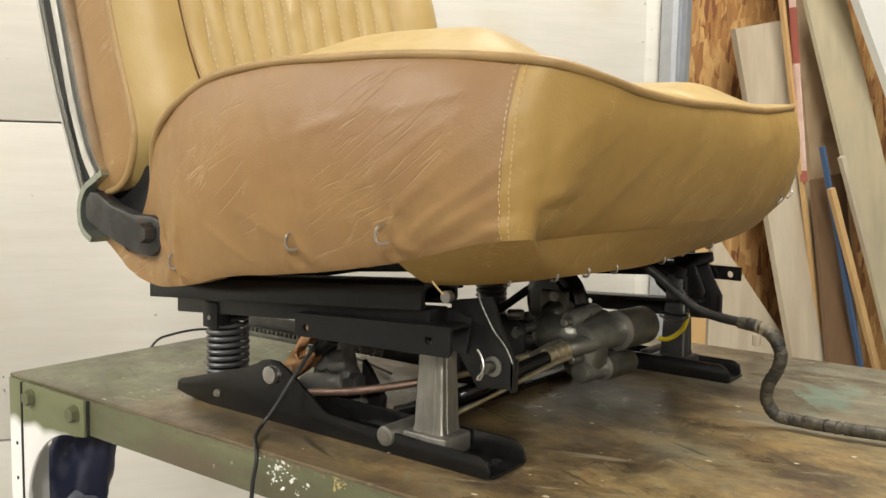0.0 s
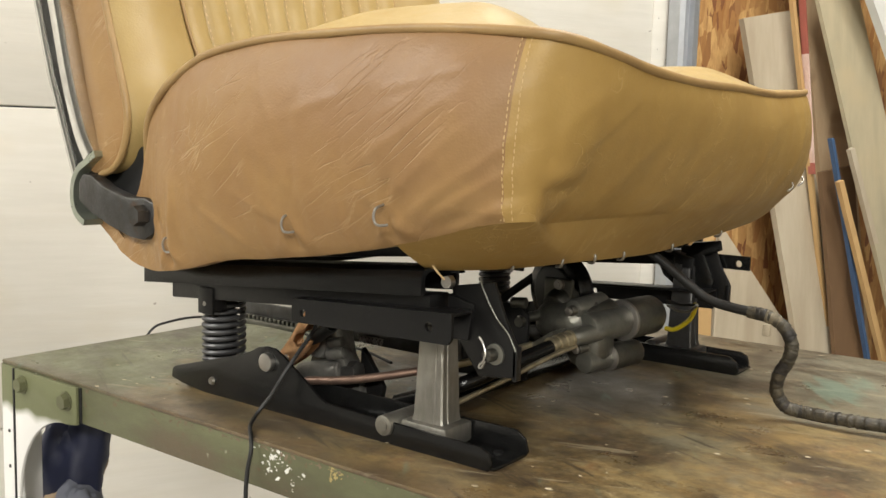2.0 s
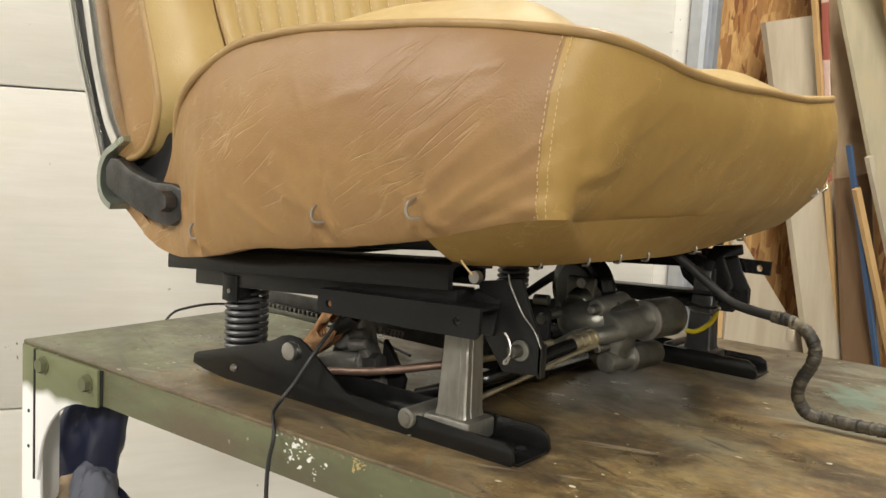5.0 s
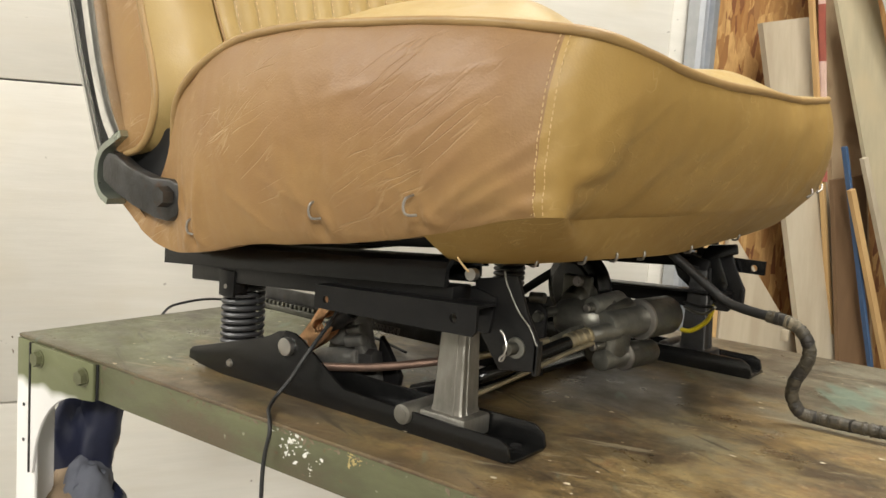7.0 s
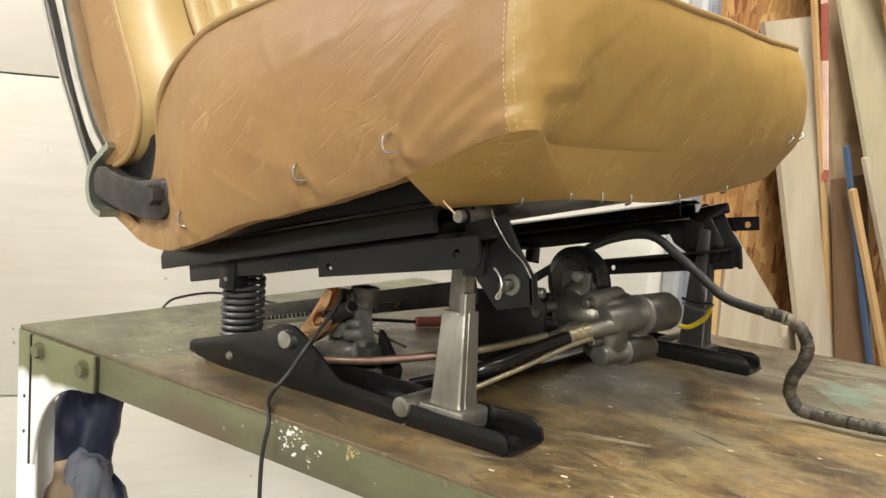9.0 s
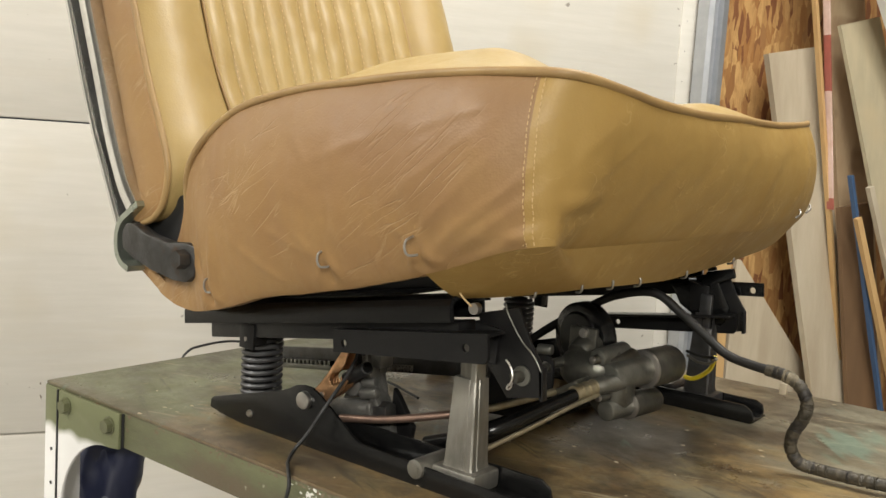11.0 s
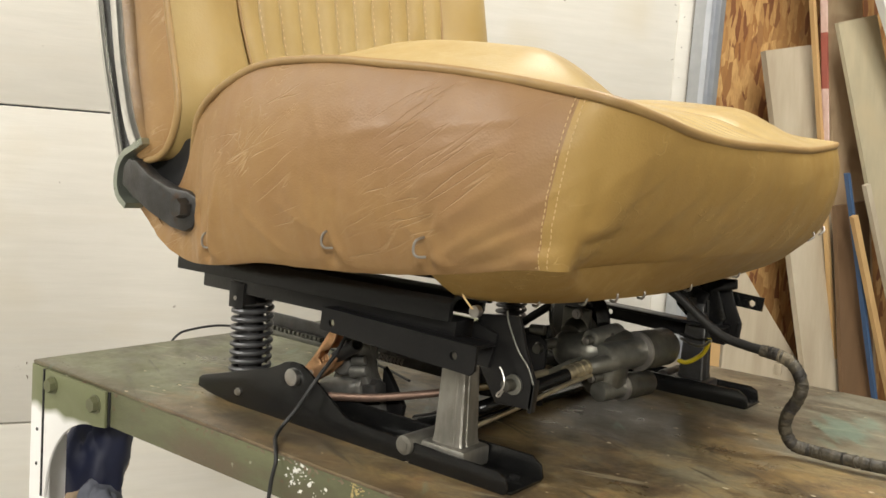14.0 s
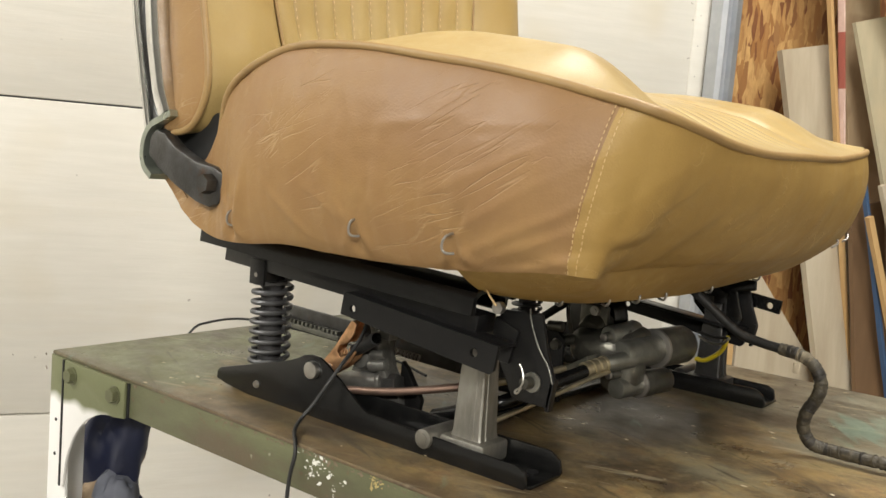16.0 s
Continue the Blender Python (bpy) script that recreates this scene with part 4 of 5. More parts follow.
# drive shafts from the motor
SHAFT = spline([(0.322, 0.089, 0.0185), (0.365, 0.100, 0.0250), (0.410, 0.123, 0.0352), (0.432, 0.150, 0.040), (0.444, 0.185, 0.0435), (0.4525, 0.226, 0.0465)], 60)
part("drive_shaft", tube(SHAFT[:27], 0.0034, seg=14), COPPER_SHAFT, base, "coppery drive shaft")
part("drive_shaft", tube(SHAFT[26:], 0.0032, seg=14), BRASSY, base, "thin brass-coloured rod")

# motor and gearbox in the middle
AX = Vector((0.30, 0.95, 0.09)).normalized()


def along(p, a, c):
    p = Vector(p)
    return p + AX * a, p + AX * c


mot = part("motor_body", rod((0.5105, 0.314, 0.0642), (0.5160, 0.362, 0.0640), 0.0180, 0.0178, 36, 0.004), DARK_ALLOY, base, "cast alloy motor")
part("motor_can", rod((0.5005, 0.262, 0.0610), (0.5108, 0.318, 0.0645), 0.0140, seg=32, cap=0.0035), ALLOY_DULL, mot)
part("motor_ring", rod((0.5100, 0.3110, 0.0641), (0.5106, 0.3150, 0.0642), 0.0184, seg=36, cap=0.0014), STEEL_DULL, mot)
part("motor_can", rod((0.5035, 0.256, 0.0335), (0.5090, 0.287, 0.0340), 0.0092, seg=26, cap=0.002), ALLOY_DULL, mot)
part("motor_cap", rod((0.5088, 0.288, 0.0340), (0.5135, 0.335, 0.0328), 0.0122, 0.0116, 28, 0.003), DARK_ALLOY, mot)
part("motor_ring", rod((0.5086, 0.2865, 0.0340), (0.5090, 0.2895, 0.0340), 0.0126, seg=28, cap=0.001), STEEL_DULL, mot)
part("motor_can", rod((0.4890, 0.260, 0.0775), (0.4940, 0.305, 0.0798), 0.0088, 0.0092, 24, 0.0035), ALLOY_DULL, mot)
for p in ((0.4885, 0.2560, 0.0765), (0.4985, 0.2530, 0.0452), (0.4480, 0.2440, 0.0660)):
    a, c = along(p, 0.0, 0.03)
    part("screw_boss", rod(a, c, 0.0046, seg=16, cap=0.001), DARK_ALLOY, mot)
    a, c = along(p, -0.003, 0.0)
    part("screw", rod(a, c, 0.0036, seg=12, cap=0.0006), STEEL_DULL, mot)
mot.location += Vector((-0.0115, -0.0085, 0))


def dome(cx, cy, cz, rx, ry, rz, power=0.8, bm=None):
    """A rounded casting, between a ball and a block."""
    b = bmesh.new()
    bmesh.ops.create_uvsphere(b, u_segments=28, v_segments=18, radius=1)
    for v in b.verts:
        v.co = Vector([math.copysign(abs(q) ** power, q) * r for q, r in zip(v.co, (rx, ry, rz))]) + Vector((cx, cy, cz))
    return join(bm, b)


h = dome(0.4630, 0.272, 0.0630, 0.0285, 0.026, 0.0195)
h = dome(0.4860, 0.270, 0.0460, 0.0190, 0.018, 0.0210, 0.7, h)
h = rod((0.4800, 0.262, 0.0680), (0.4900, 0.300, 0.0720), 0.0125, seg=24, cap=0.004, bm=h)
h = rod((0.4540, 0.262, 0.0740), (0.4560, 0.282, 0.0860), 0.0135, seg=24, cap=0.003, bm=h)
part("gearbox", h, DARK_ALLOY, base, "dark cast gearbox")
rib = extrude([(0.452, 0.048), (0.474, 0.062), (0.476, 0.052), (0.456, 0.043)], 0.224, 0.250, 0.001)
part("gearbox_rib", rib, DARK_ALLOY, base)
part("drive_cable", tube([(0.400, 0.112, 0.011), (0.432, 0.112, 0.0235), (0.463, 0.12, 0.0368), (0.472, 0.17, 0.0448), (0.480, 0.218, 0.0522)], 0.0058, 40, 16), GLOSS_BLACK, base, "black drive cable")
col = rod((0.4785, 0.213, 0.0517), (0.4855, 0.237, 0.0560), 0.0066, seg=24)
for k in range(4):
    u = k / 3
    p = Vector((0.479, 0.2145, 0.0520)).lerp(Vector((0.4850, 0.235, 0.0557)), u)
    d = Vector((0.26, 0.95, 0.165))
    col = rod(p - d * 0.0014, p + d * 0.0014, 0.0074, seg=24, cap=0.0005, bm=col)
part("coupling", col, BRASSY, base, "ribbed metal cable coupling")
part("coupling", rod((0.4855, 0.236, 0.0558), (0.4985, 0.262, 0.0600), 0.0070, 0.0085, 24, 0.001), ALLOY_DULL, base)
part("drive_shaft", tube([(0.462, 0.080, 0.0205), (0.468, 0.10, 0.026), (0.478, 0.15, 0.036), (0.486, 0.20, 0.046), (0.490, 0.236, 0.050)], 0.0021, 30, 12), BRASSY, base)
d0 = Vector((0.440, 0.296, 0.0845))
disc = rod(d0 - AX * 0.008, d0 + AX * 0.010, 0.0345, seg=56, cap=0.003)
part("pulley", disc, GLOSS_BLACK, base, "black steel pulley disc")
part("pulley_hub", rod(d0 - AX * 0.010, d0 - AX * 0.007, 0.025, 0.027, 40, 0.001), SATIN_BLACK, base)
cl = box(0.4395, 0.4680, 0.266, 0.272, 0.074, 0.1005, 0.002)
part("clip_plate", cl, DARK_ALLOY, base)
scw = rod((0.4560, 0.2665, 0.0955), (0.4560, 0.2625, 0.0955), 0.0050, 0.0044, 16)
scw = rod((0.4560, 0.2630, 0.0955), (0.4560, 0.2612, 0.0955), 0.0024, seg=6, bm=scw)
part("screw", scw, STEEL_DULL, base)
part("mount_plate", extrude([(0.350, 0.006), (0.444, 0.012), (0.444, 0.070), (0.432, 0.080), (0.350, 0.072)], 0.234, 0.238, 0.001), SATIN_BLACK, base)
part("screw", rod((0.4375, 0.234, 0.064), (0.4375, 0.229, 0.064), 0.0050, 0.0045, 12), DARK_ALLOY, base)
part("spacer", rod((0.428, 0.232, 0.080), (0.442, 0.234, 0.081), 0.0048, seg=16, cap=0.001), ALLOY_DULL, base)

# cross members that carry the motor
part("cross_member", box(0.395, 0.425, 0.10, 0.44, 0.004, 0.0095, 0.001), GLOSS_BLACK, base)
part("yellow_wire", tube([(0.512, 0.372, 0.0487), (0.522, 0.366, 0.0500), (0.5331, 0.36, 0.0565), (0.5440, 0.352, 0.0665), (0.5510, 0.342, 0.0800)], 0.0022, 24), YELLOW, base, "yellow motor wire")
part("grey_wire", tube([(0.517, 0.360, 0.0730), (0.532, 0.348, 0.0715), (0.548, 0.335, 0.0745), (0.560, 0.322, 0.083)], 0.0013, 16), STEEL_DULL, base)
part("black_wire", tube([(0.516, 0.360, 0.0770), (0.535, 0.350, 0.0770), (0.556, 0.33, 0.082)], 0.0014, 16), RUBBER, base)
part("red_connector", rod((0.228, 0.327, 0.0062), (0.244, 0.351, 0.0066), 0.006, seg=12, cap=0.001), RED, base, "red crimp connector")
part("black_wire", tube([(0.244, 0.351, 0.0066), (0.30, 0.36, 0.006), (0.40, 0.30, 0.02)], 0.002, 16), RUBBER, base)
part("black_wire", tube([(0.228, 0.327, 0.0062), (0.19, 0.29, 0.006), (0.16, 0.262, 0.0035)], 0.002, 16), RUBBER, base)

# ------------------------------------------------------------ the seat
seat = thing("car_seat", PIV, "tan leather car seat with a chrome-trimmed reclined backrest", "car seat")
TOP = [(.207, .022, .166), (.212, .016, .199), (.226, .008, .228), (.262, -.001, .2515), (.310, -.004, .2715), (.373, -.006, .2795), (.440, -.007, .2805), (.505, -.007, .2795), (.562, -.006, .2755),
       (.597, .006, .2715), (.608, .045, .2655), (.611, .092, .2605), (.613, .155, .2580), (.612, .233, .2600), (.605, .350, .2630), (.595, .465, .2720), (.582, .499, .2785)]
BOT = [(.130, .022, .139), (.171, .017, .117), (.213, .012, .107), (.262, .004, .111), (.318, .004, .124), (.380, .004, .132), (.440, .004, .141), (.495, .001, .152), (.552, -.004, .167),
       (.580, .008, .1710), (.562, .055, .1665), (.560, .125, .1660), (.566, .190, .1660), (.576, .278, .1675), (.581, .370, .1685), (.583, .450, .1735), (.580, .503, .1796)]
SKIRT = [(.474, .050, .129), (.494, .058, .130), (.514, .080, .131), (.530, .110, .1325), (.534, .155, .1320), (.534, .200, .1305), (.534, .280, .1290), (.540, .363, .1350), (.548, .433, .1424), (.556, .488, .152), (.574, .503, .174)]
NU, NV = 300, 56
T, Bo = spline(TOP, NU), spline(BOT, NU)
SEAM = 8.42 / 16
FOLDS = [  # x, z, heading in degrees, length, width, height
    (0.272, 0.150, 78, 0.040, 0.0055, 0.0045), (0.250, 0.145, 100, 0.03, 0.005, -0.003),
    (0.335, 0.150, 150, 0.05, 0.003, 0.0016), (0.405, 0.175, 80, 0.02, 0.003, 0.0014), (0.380, 0.165, 158, 0.05, 0.003, 0.0014),
    (0.500, 0.160, 165, 0.04, 0.004, 0.0022), (0.520, 0.178, 32, 0.07, 0.004, 0.0022), (0.530, 0.165, 24, 0.08, 0.004, -0.0022),
    (0.545, 0.182, 28, 0.05, 0.0035, 0.0020), (0.515, 0.195, 36, 0.08, 0.003, 0.0012), (0.500, 0.215, 30, 0.08, 0.003, 0.0010),
    (0.450, 0.240, 15, 0.06, 0.004, 0.0012), (0.520, 0.250, 12, 0.06, 0.004, 0.0012), (0.390, 0.235, 120, 0.03, 0.003, 0.0010),
    (0.610, 0.225, 40, 0.05, 0.004, 0.0007), (0.650, 0.225, 36, 0.05, 0.004, 0.0006), (0.612, 0.197, 2, 0.038, 0.0060, 0.0030), (0.618, 0.187, 4, 0.036, 0.005, -0.0028), (0.70, 0.20, 60, 0.06, 0.012, 0.0012), (0.80, 0.21, 75, 0.05, 0.014, 0.0014), (0.92, 0.22, 80, 0.05, 0.016, 0.0015), (1.02, 0.21, 70, 0.05, 0.014, 0.0018),
    (0.575, 0.215, 40, 0.05, 0.003, 0.0008), (0.565, 0.176, 10, 0.02, 0.006, 0.0040)]
for px_, pz_ in ((0.2605, 0.131), (0.400, 0.1575), (0.489, 0.169)):     # puckers at the hog rings
    FOLDS += [(px_, pz_ - 0.012, 88, 0.018, 0.0035, -0.0045), (px_ - 0.008, pz_ - 0.010, 70, 0.020, 0.004, 0.003), (px_ + 0.010, pz_ - 0.009, 115, 0.020, 0.004, 0.003), (px_ + 0.004, pz_ + 0.014, 65, 0.022, 0.003, -0.002), (px_ - 0.012, pz_ + 0.010, 140, 0.022, 0.003, 0.0016)]


def fold(x, z):
    h = 0.0
    for cx, cz, a, length, width, height in FOLDS:
        c, s = math.cos(math.radians(a)), math.sin(math.radians(a))
        u, v = (x - cx) * c + (z - cz) * s, -(x - cx) * s + (z - cz) * c
        h += 0.75 * height * math.exp(-(u / length) ** 2 * 2 - (v / width) ** 2)
    return h


def side_point(f, v):
    """The side cover at f (0 rear to 1 round the front) and v (0 hem to 1 piping)."""
    i = min(int(f * NU), NU - 1)
    w = f * NU - i
    lo, hi = Bo[i].lerp(Bo[i + 1], w), T[i].lerp(T[i + 1], w)
    lo = lo + Vector((0, -0.0020, 0.0006)) * (noise.noise(lo * 55) + 0.6 * noise.noise(lo * 110)) * (1 - smoothstep(0.44, 0.52, f))
    p = lo.lerp(hi, v)
    turned = smoothstep(0.53, 0.63, f)
    out = Vector((turned, -1 + turned, 0)).normalized()
    bulge = math.sin(math.pi * v) ** 0.75 * (0.021 * smoothstep(0.08, 0.3, f) * (1 - smoothstep(0.46, 0.58, f)) + 0.014 * smoothstep(0.56, 0.62, f))
    round_front = smoothstep(0.50, 0.62, f)
    xx = p.x * (1 - round_front) + (0.594 + max(p.y, 0)) * round_front
    bulge += fold(xx, p.z) * smoothstep(0, 0.06, v) * (1 - smoothstep(0.93, 1, v))
    bulge += 0.0012 * noise.noise(p * 22) + 0.0005 * noise.noise(p * 70)
    return p + out * bulge


def cover(f0, f1, n):
    return [[side_point(f0 + (f1 - f0) * i / n, j / NV) for i in range(n + 1)] for j in range(NV + 1)]


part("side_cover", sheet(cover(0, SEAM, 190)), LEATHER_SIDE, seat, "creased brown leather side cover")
part("front_cover", sheet(cover(SEAM, 1, 150)), LEATHER_FRONT, seat, "tan leather cover wrapped round the front")
# hem turned under along the rear half
hem = []
for j in range(7):
    v = j / 6
    hem.append([side_point(f / 100 * 0.5, 0) + Vector((0, 0.035 * v, 0.010 * v - 0.004 * math.sin(math.pi * v))) for f in range(101)])
part("hem", sheet(hem), LEATHER_SIDE, seat)
# lower skirt that turns in under the front half
sk = spline(SKIRT, 120)
rows = []
for j in range(13):
    v = j / 12
    row = []
    for i in range(121):
        up = side_point(0.428 + 0.572 * (i / 120) ** 1.15, 0)
        p = up.lerp(sk[i], v)
        p += Vector((0.3, -0.7, 0)) * (0.003 * math.sin(math.pi * v) + 0.0016 * noise.noise(p * 45) * v)
        row.append(p)
    rows.append(row)
part("skirt", sheet(rows), LEATHER_FRONT, seat, "stapled lower edge of the leather cover")
part("piping", tube([p + Vector((0, -0.0012, 0.0005)) for p in T[:int(0.958 * NU)]], 0.0031), PIPING, seat, "leather piping along the cushion edge")
part("seat_pan", extrude([(0.168, 0.1085), (0.530, 0.1420), (0.530, 0.175), (0.21, 0.165), (0.168, 0.130)], 0.066, 0.44, 0.001), SATIN_BLACK, seat)

# cushion top: raised bolsters, pleated middle
k0 = int(9 / 16 * NU)
fy, fx, fz = [p.y for p in T[k0:]], [p.x for p in T[k0:]], [p.z for p in T[k0:]]
sx_, sz_, sy_ = [p.x for p in T[40:k0 + 1]], [p.z for p in T[40:k0 + 1]], [p.y for p in T[40:k0 + 1]]
rows = []
for j in range(121):
    w = j / 120
    row = []
    for i in range(91):
        u = i / 90
        y_lin = 0.505 * w
        x_front = np.interp(min(max(y_lin, fy[0]), 0.497), fy, fx)
        x = 0.235 + (x_front - 0.235) * u
        y_near = np.interp(x, sx_, sy_)
        y = y_near + (0.505 - 2 * y_near) * w
        z = np.interp(x, sx_, sz_)
        bol = math.exp(-((w - 0.13) / 0.10) ** 2) + 0.6 * math.exp(-((w - 0.87) / 0.10) ** 2)
        rise = 0.0190 * smoothstep(0.26, 0.44, x) * (1 - 0.95 * smoothstep(0.50, 0.645, x))
        edge = min(1, 9 * w, 9 * (1 - w)) ** 0.6
        mid = smoothstep(0.16, 0.3, w) * (1 - smoothstep(0.7, 0.84, w))
        z += (rise * (0.85 * bol + 0.30) + 0.003) * edge - 0.013 * mid * smoothstep(0.36, 0.56, x)
        z += 0.0042 * mid * abs(math.sin(w * math.pi * 20)) ** 0.6 * (1 - smoothstep(0.97, 1.0, u))
        z += (np.interp(min(max(y, fy[0]), 0.497), fy, fz) + 0.002 * (1 - u) - z) * smoothstep(0.72, 1.0, u)
        row.append(Vector((x, y, z)))
    rows.append(row)
part("cushion_top", sheet(rows), LEATHER_TOP, seat, "tan leather cushion top with pleated middle")


def stitches(points, n, length, r, lift):
    """Thread: short dashes along a line, lifted off the leather."""
    c = spline(points, n * 4)
    bm = None
    for k in range(n):
        a, b2 = c[k * 4], c[k * 4 + 2]
        d = (b2 - a).normalized() * length
        bm = rod(a + lift, a + d + lift, r, seg=5, bm=bm)
    return bm


for df in (-0.004, 0.005):
    line = [side_point(SEAM + df + 0.004 * (1 - v), v) for v in [k / 12 * 0.985 + 0.01 for k in range(13)]]
    part("stitching", stitches(line, 27, 0.0022, 0.00036, Vector((0.0002, -0.0006, 0))), THREAD, seat, "pale thread stitching")
line = [side_point(SEAM, 0.02), sk[18] + Vector((0, -0.003, 0.012)), sk[8] + Vector((0, -0.004, 0.006)), sk[2] + Vector((0, -0.003, 0.002))]
part("stitching", stitches(line, 20, 0.0022, 0.00036, Vector((0, -0.003, 0))), THREAD, seat)

# hog rings that hold the cover
for x, y, z, lean in ((0.2605, -0.0045, 0.131, 0.0), (0.400, -0.0125, 0.1575, 0.003), (0.489, -0.0215, 0.1690, 0.004)):
    pts = [(x + lean * 0.4, y + 0.005, z + 0.0072), (x + lean * 0.1, y - 0.0005, z + 0.0050), (x - 0.0005, y - 0.0015, z + 0.0005), (x + 0.0003, y - 0.001, z - 0.0036), (x + 0.0028, y, z - 0.0050), (x + 0.0060, y + 0.004, z - 0.0046)]
    part("hog_ring", tube(pts, 0.0009, 20, 8), STEEL_DULL, seat, "bent steel hog ring")
for k in (26, 40, 52, 63, 76, 90):
    p = sk[k]
    pts = [p + Vector((0.002, -0.002, 0.0065)), p + Vector((0.005, -0.003, 0.004)), p + Vector((0.003, -0.002, -0.001)), p + Vector((-0.003, 0.002, -0.002))]
    part("hog_ring", tube(pts, 0.0010, 12, 8), STEEL_DULL, seat)
for f, v in ((0.93, 0.12), (0.975, 0.12)):
    p = side_point(f, v)
    part("hog_ring", tube([p + Vector((0.004, 0.004, 0.004)), p + Vector((0.006, 0, 0)), p + Vector((0.003, -0.005, -0.004))], 0.0010, 10, 8), STEEL_DULL, seat)

# ---- backrest


FRONT = [(0.150, 0.181), (0.166, 0.186), (0.1795, 0.198), (0.188, 0.222), (0.1845, 0.249), (0.163, 0.309), (0.145, 0.37), (0.125, 0.44), (0.095, 0.54), (0.07, 0.64), (0.05, 0.72)]
REAR = [(0.131, 0.186), (0.1345, 0.195), (0.1355, 0.201), (0.130, 0.224), (0.123, 0.249), (0.1065, 0.309), (0.089, 0.37), (0.068, 0.44), (0.035, 0.54), (0.0, 0.64), (-0.03, 0.72)]
fr, re_ = spline([(x, 0.013, z) for x, z in FRONT], 80), spline([(x, 0.018, z) for x, z in REAR], 80)
rows = []
for j in range(15):
    v = j / 14
    rows.append([a.lerp(b2, v) + Vector((0, -0.006 * math.sin(math.pi * v) ** 0.7 + 0.0008 * noise.noise(a * 40 + Vector((v, 0, 0))), 0)) for a, b2 in zip(re_, fr)])
back = part("backrest", sheet(rows), LEATHER_SIDE, seat, "reclined backrest with brown leather sides")
part("piping", tube([p + Vector((0.001, -0.001, 0)) for p in fr], 0.0030), PIPING, back)
inn = []
for k, p in enumerate(fr):
    y = 0.097 + 0.016 * (1 - smoothstep(0.2, 0.36, p.z))
    inn.append(Vector((p.x - 0.014 + 0.004 * smoothstep(0.25, 0.4, p.z), y, p.z + 0.004)))
for mir in (0, 1):
    rows = []
    for j in range(25):
        v = j / 24
        row = []
        for a, b2 in zip(fr, inn):
            p = a.lerp(b2, v)
            p.x += 0.016 * math.sin(math.pi * v) ** 0.8 - 0.0015 * smoothstep(0.85, 1, v)
            p.x += 0.0012 * noise.noise(p * 30)
            if mir:
                p.y = 0.505 - p.y
            row.append(p)
        rows.append(row)
    part("bolster", sheet(rows), LEATHER_TAN, back, "tan leather side bolster")
part("bolster_piping", tube([p + Vector((0.002, 0.0, 0)) for p in inn], 0.0016), PIPING, back)
part("bolster_piping", tube([Vector((p.x + 0.002, 0.505 - p.y, p.z)) for p in inn], 0.0016), PIPING, back)
far = [Vector((p.x, 0.505 - p.y, p.z)) for p in fr]
part("far_side", sheet([[p, p + Vector((-0.06, 0.003, 0))] for p in far]), LEATHER_SIDE, back)
PL = 11
rows = []
for j in range(PL * 8 + 1):
    w = j / (PL * 8)
    row = []
    for a in inn:
        y1 = 0.505 - a.y
        puff = 0.0055 * abs(math.sin(math.pi * PL * w)) ** 0.6
        p = Vector((a.x - 0.010 * math.sin(math.pi * w) + puff, a.y + (y1 - a.y) * w, a.z + 0.006 * w))
        p.x += 0.0015 * noise.noise(p * 45) + 0.002 * math.sin((p.z * 60 + p.y * 90)) * (1 - smoothstep(0.0, 0.28, w)) * (1 - smoothstep(0.30, 0.37, p.z))
        row.append(p)
    rows.append(row)
part("pleated_panel", sheet(rows), LEATHER_TAN, back, "pleated tan leather panel")
for k in range(1, PL):
    row = rows[k * 8]
    line = [row[q] + Vector((0.0012, 0.0006, 0)) for q in range(18, 66, 4)]
    part("stitching", stitches(line, 46, 0.0026, 0.00042, Vector((0.0006, 0, 0))), THREAD, back)
part("backrest_core", extrude([(x + 0.006, z) for x, z in REAR[3:]] + [(x - 0.030, z) for x, z in reversed(FRONT[3:])], 0.03, 0.475), LEATHER_SIDE, back)

# chrome trim down the side of the backrest
OUT = [(0.1155, 0.178), (0.1040, 0.205), (0.0895, 0.240), (0.0780, 0.268), (0.0630, 0.314), (0.0460, 0.37), (0.0220, 0.45), (-0.0180, 0.58), (-0.0580, 0.70)]
OUT = [(x + 0.003, z) for x, z in OUT]
part("chrome_edge", moulding([(x + 0.0035, 0.014, z) for x, z in OUT], 0.020, 0.0085), CHROME, back, "chrome trim strip")
part("trim_channel", strip([(x + 0.0155, 0.0205, z + 0.001) for x, z in OUT], 0.016, 0.016, n=60), SATIN_BLACK, back, "dark channel between the chrome strips")
INN = [(0.1390, 0.196), (0.1265, 0.214), (0.1150, 0.240), (0.1050, 0.268), (0.0920, 0.314), (0.0755, 0.37), (0.0525, 0.45), (0.0145, 0.58), (-0.0245, 0.70)]
part("chrome_edge", moulding([(x + 0.0065, 0.011, z) for x, z in INN], 0.018, 0.0165), CHROME, back, "chrome trim strip")
part("trim_back", strip([(x - 0.004, 0.028, z) for x, z in OUT], 0.02, 0.012, n=60), CHROME, back)
hook = [(x + 0.009, y, z) for x, y, z in ((0.1475, 0.013, 0.1985), (0.1330, 0.013, 0.1905), (0.1210, 0.013, 0.1835), (0.1135, 0.013, 0.171), (0.1130, 0.013, 0.156), (0.1190, 0.013, 0.1455), (0.1305, 0.013, 0.1395))]
part("trim_end", strip(hook, 0.022, 0.0055, n=30), TRIM_END, back, "greenish worn chrome trim end")
part("screw", rod((0.1045, 0.0125, 0.2215), (0.1045, 0.0105, 0.2215), 0.0028, 0.002, 12), STEEL, back)
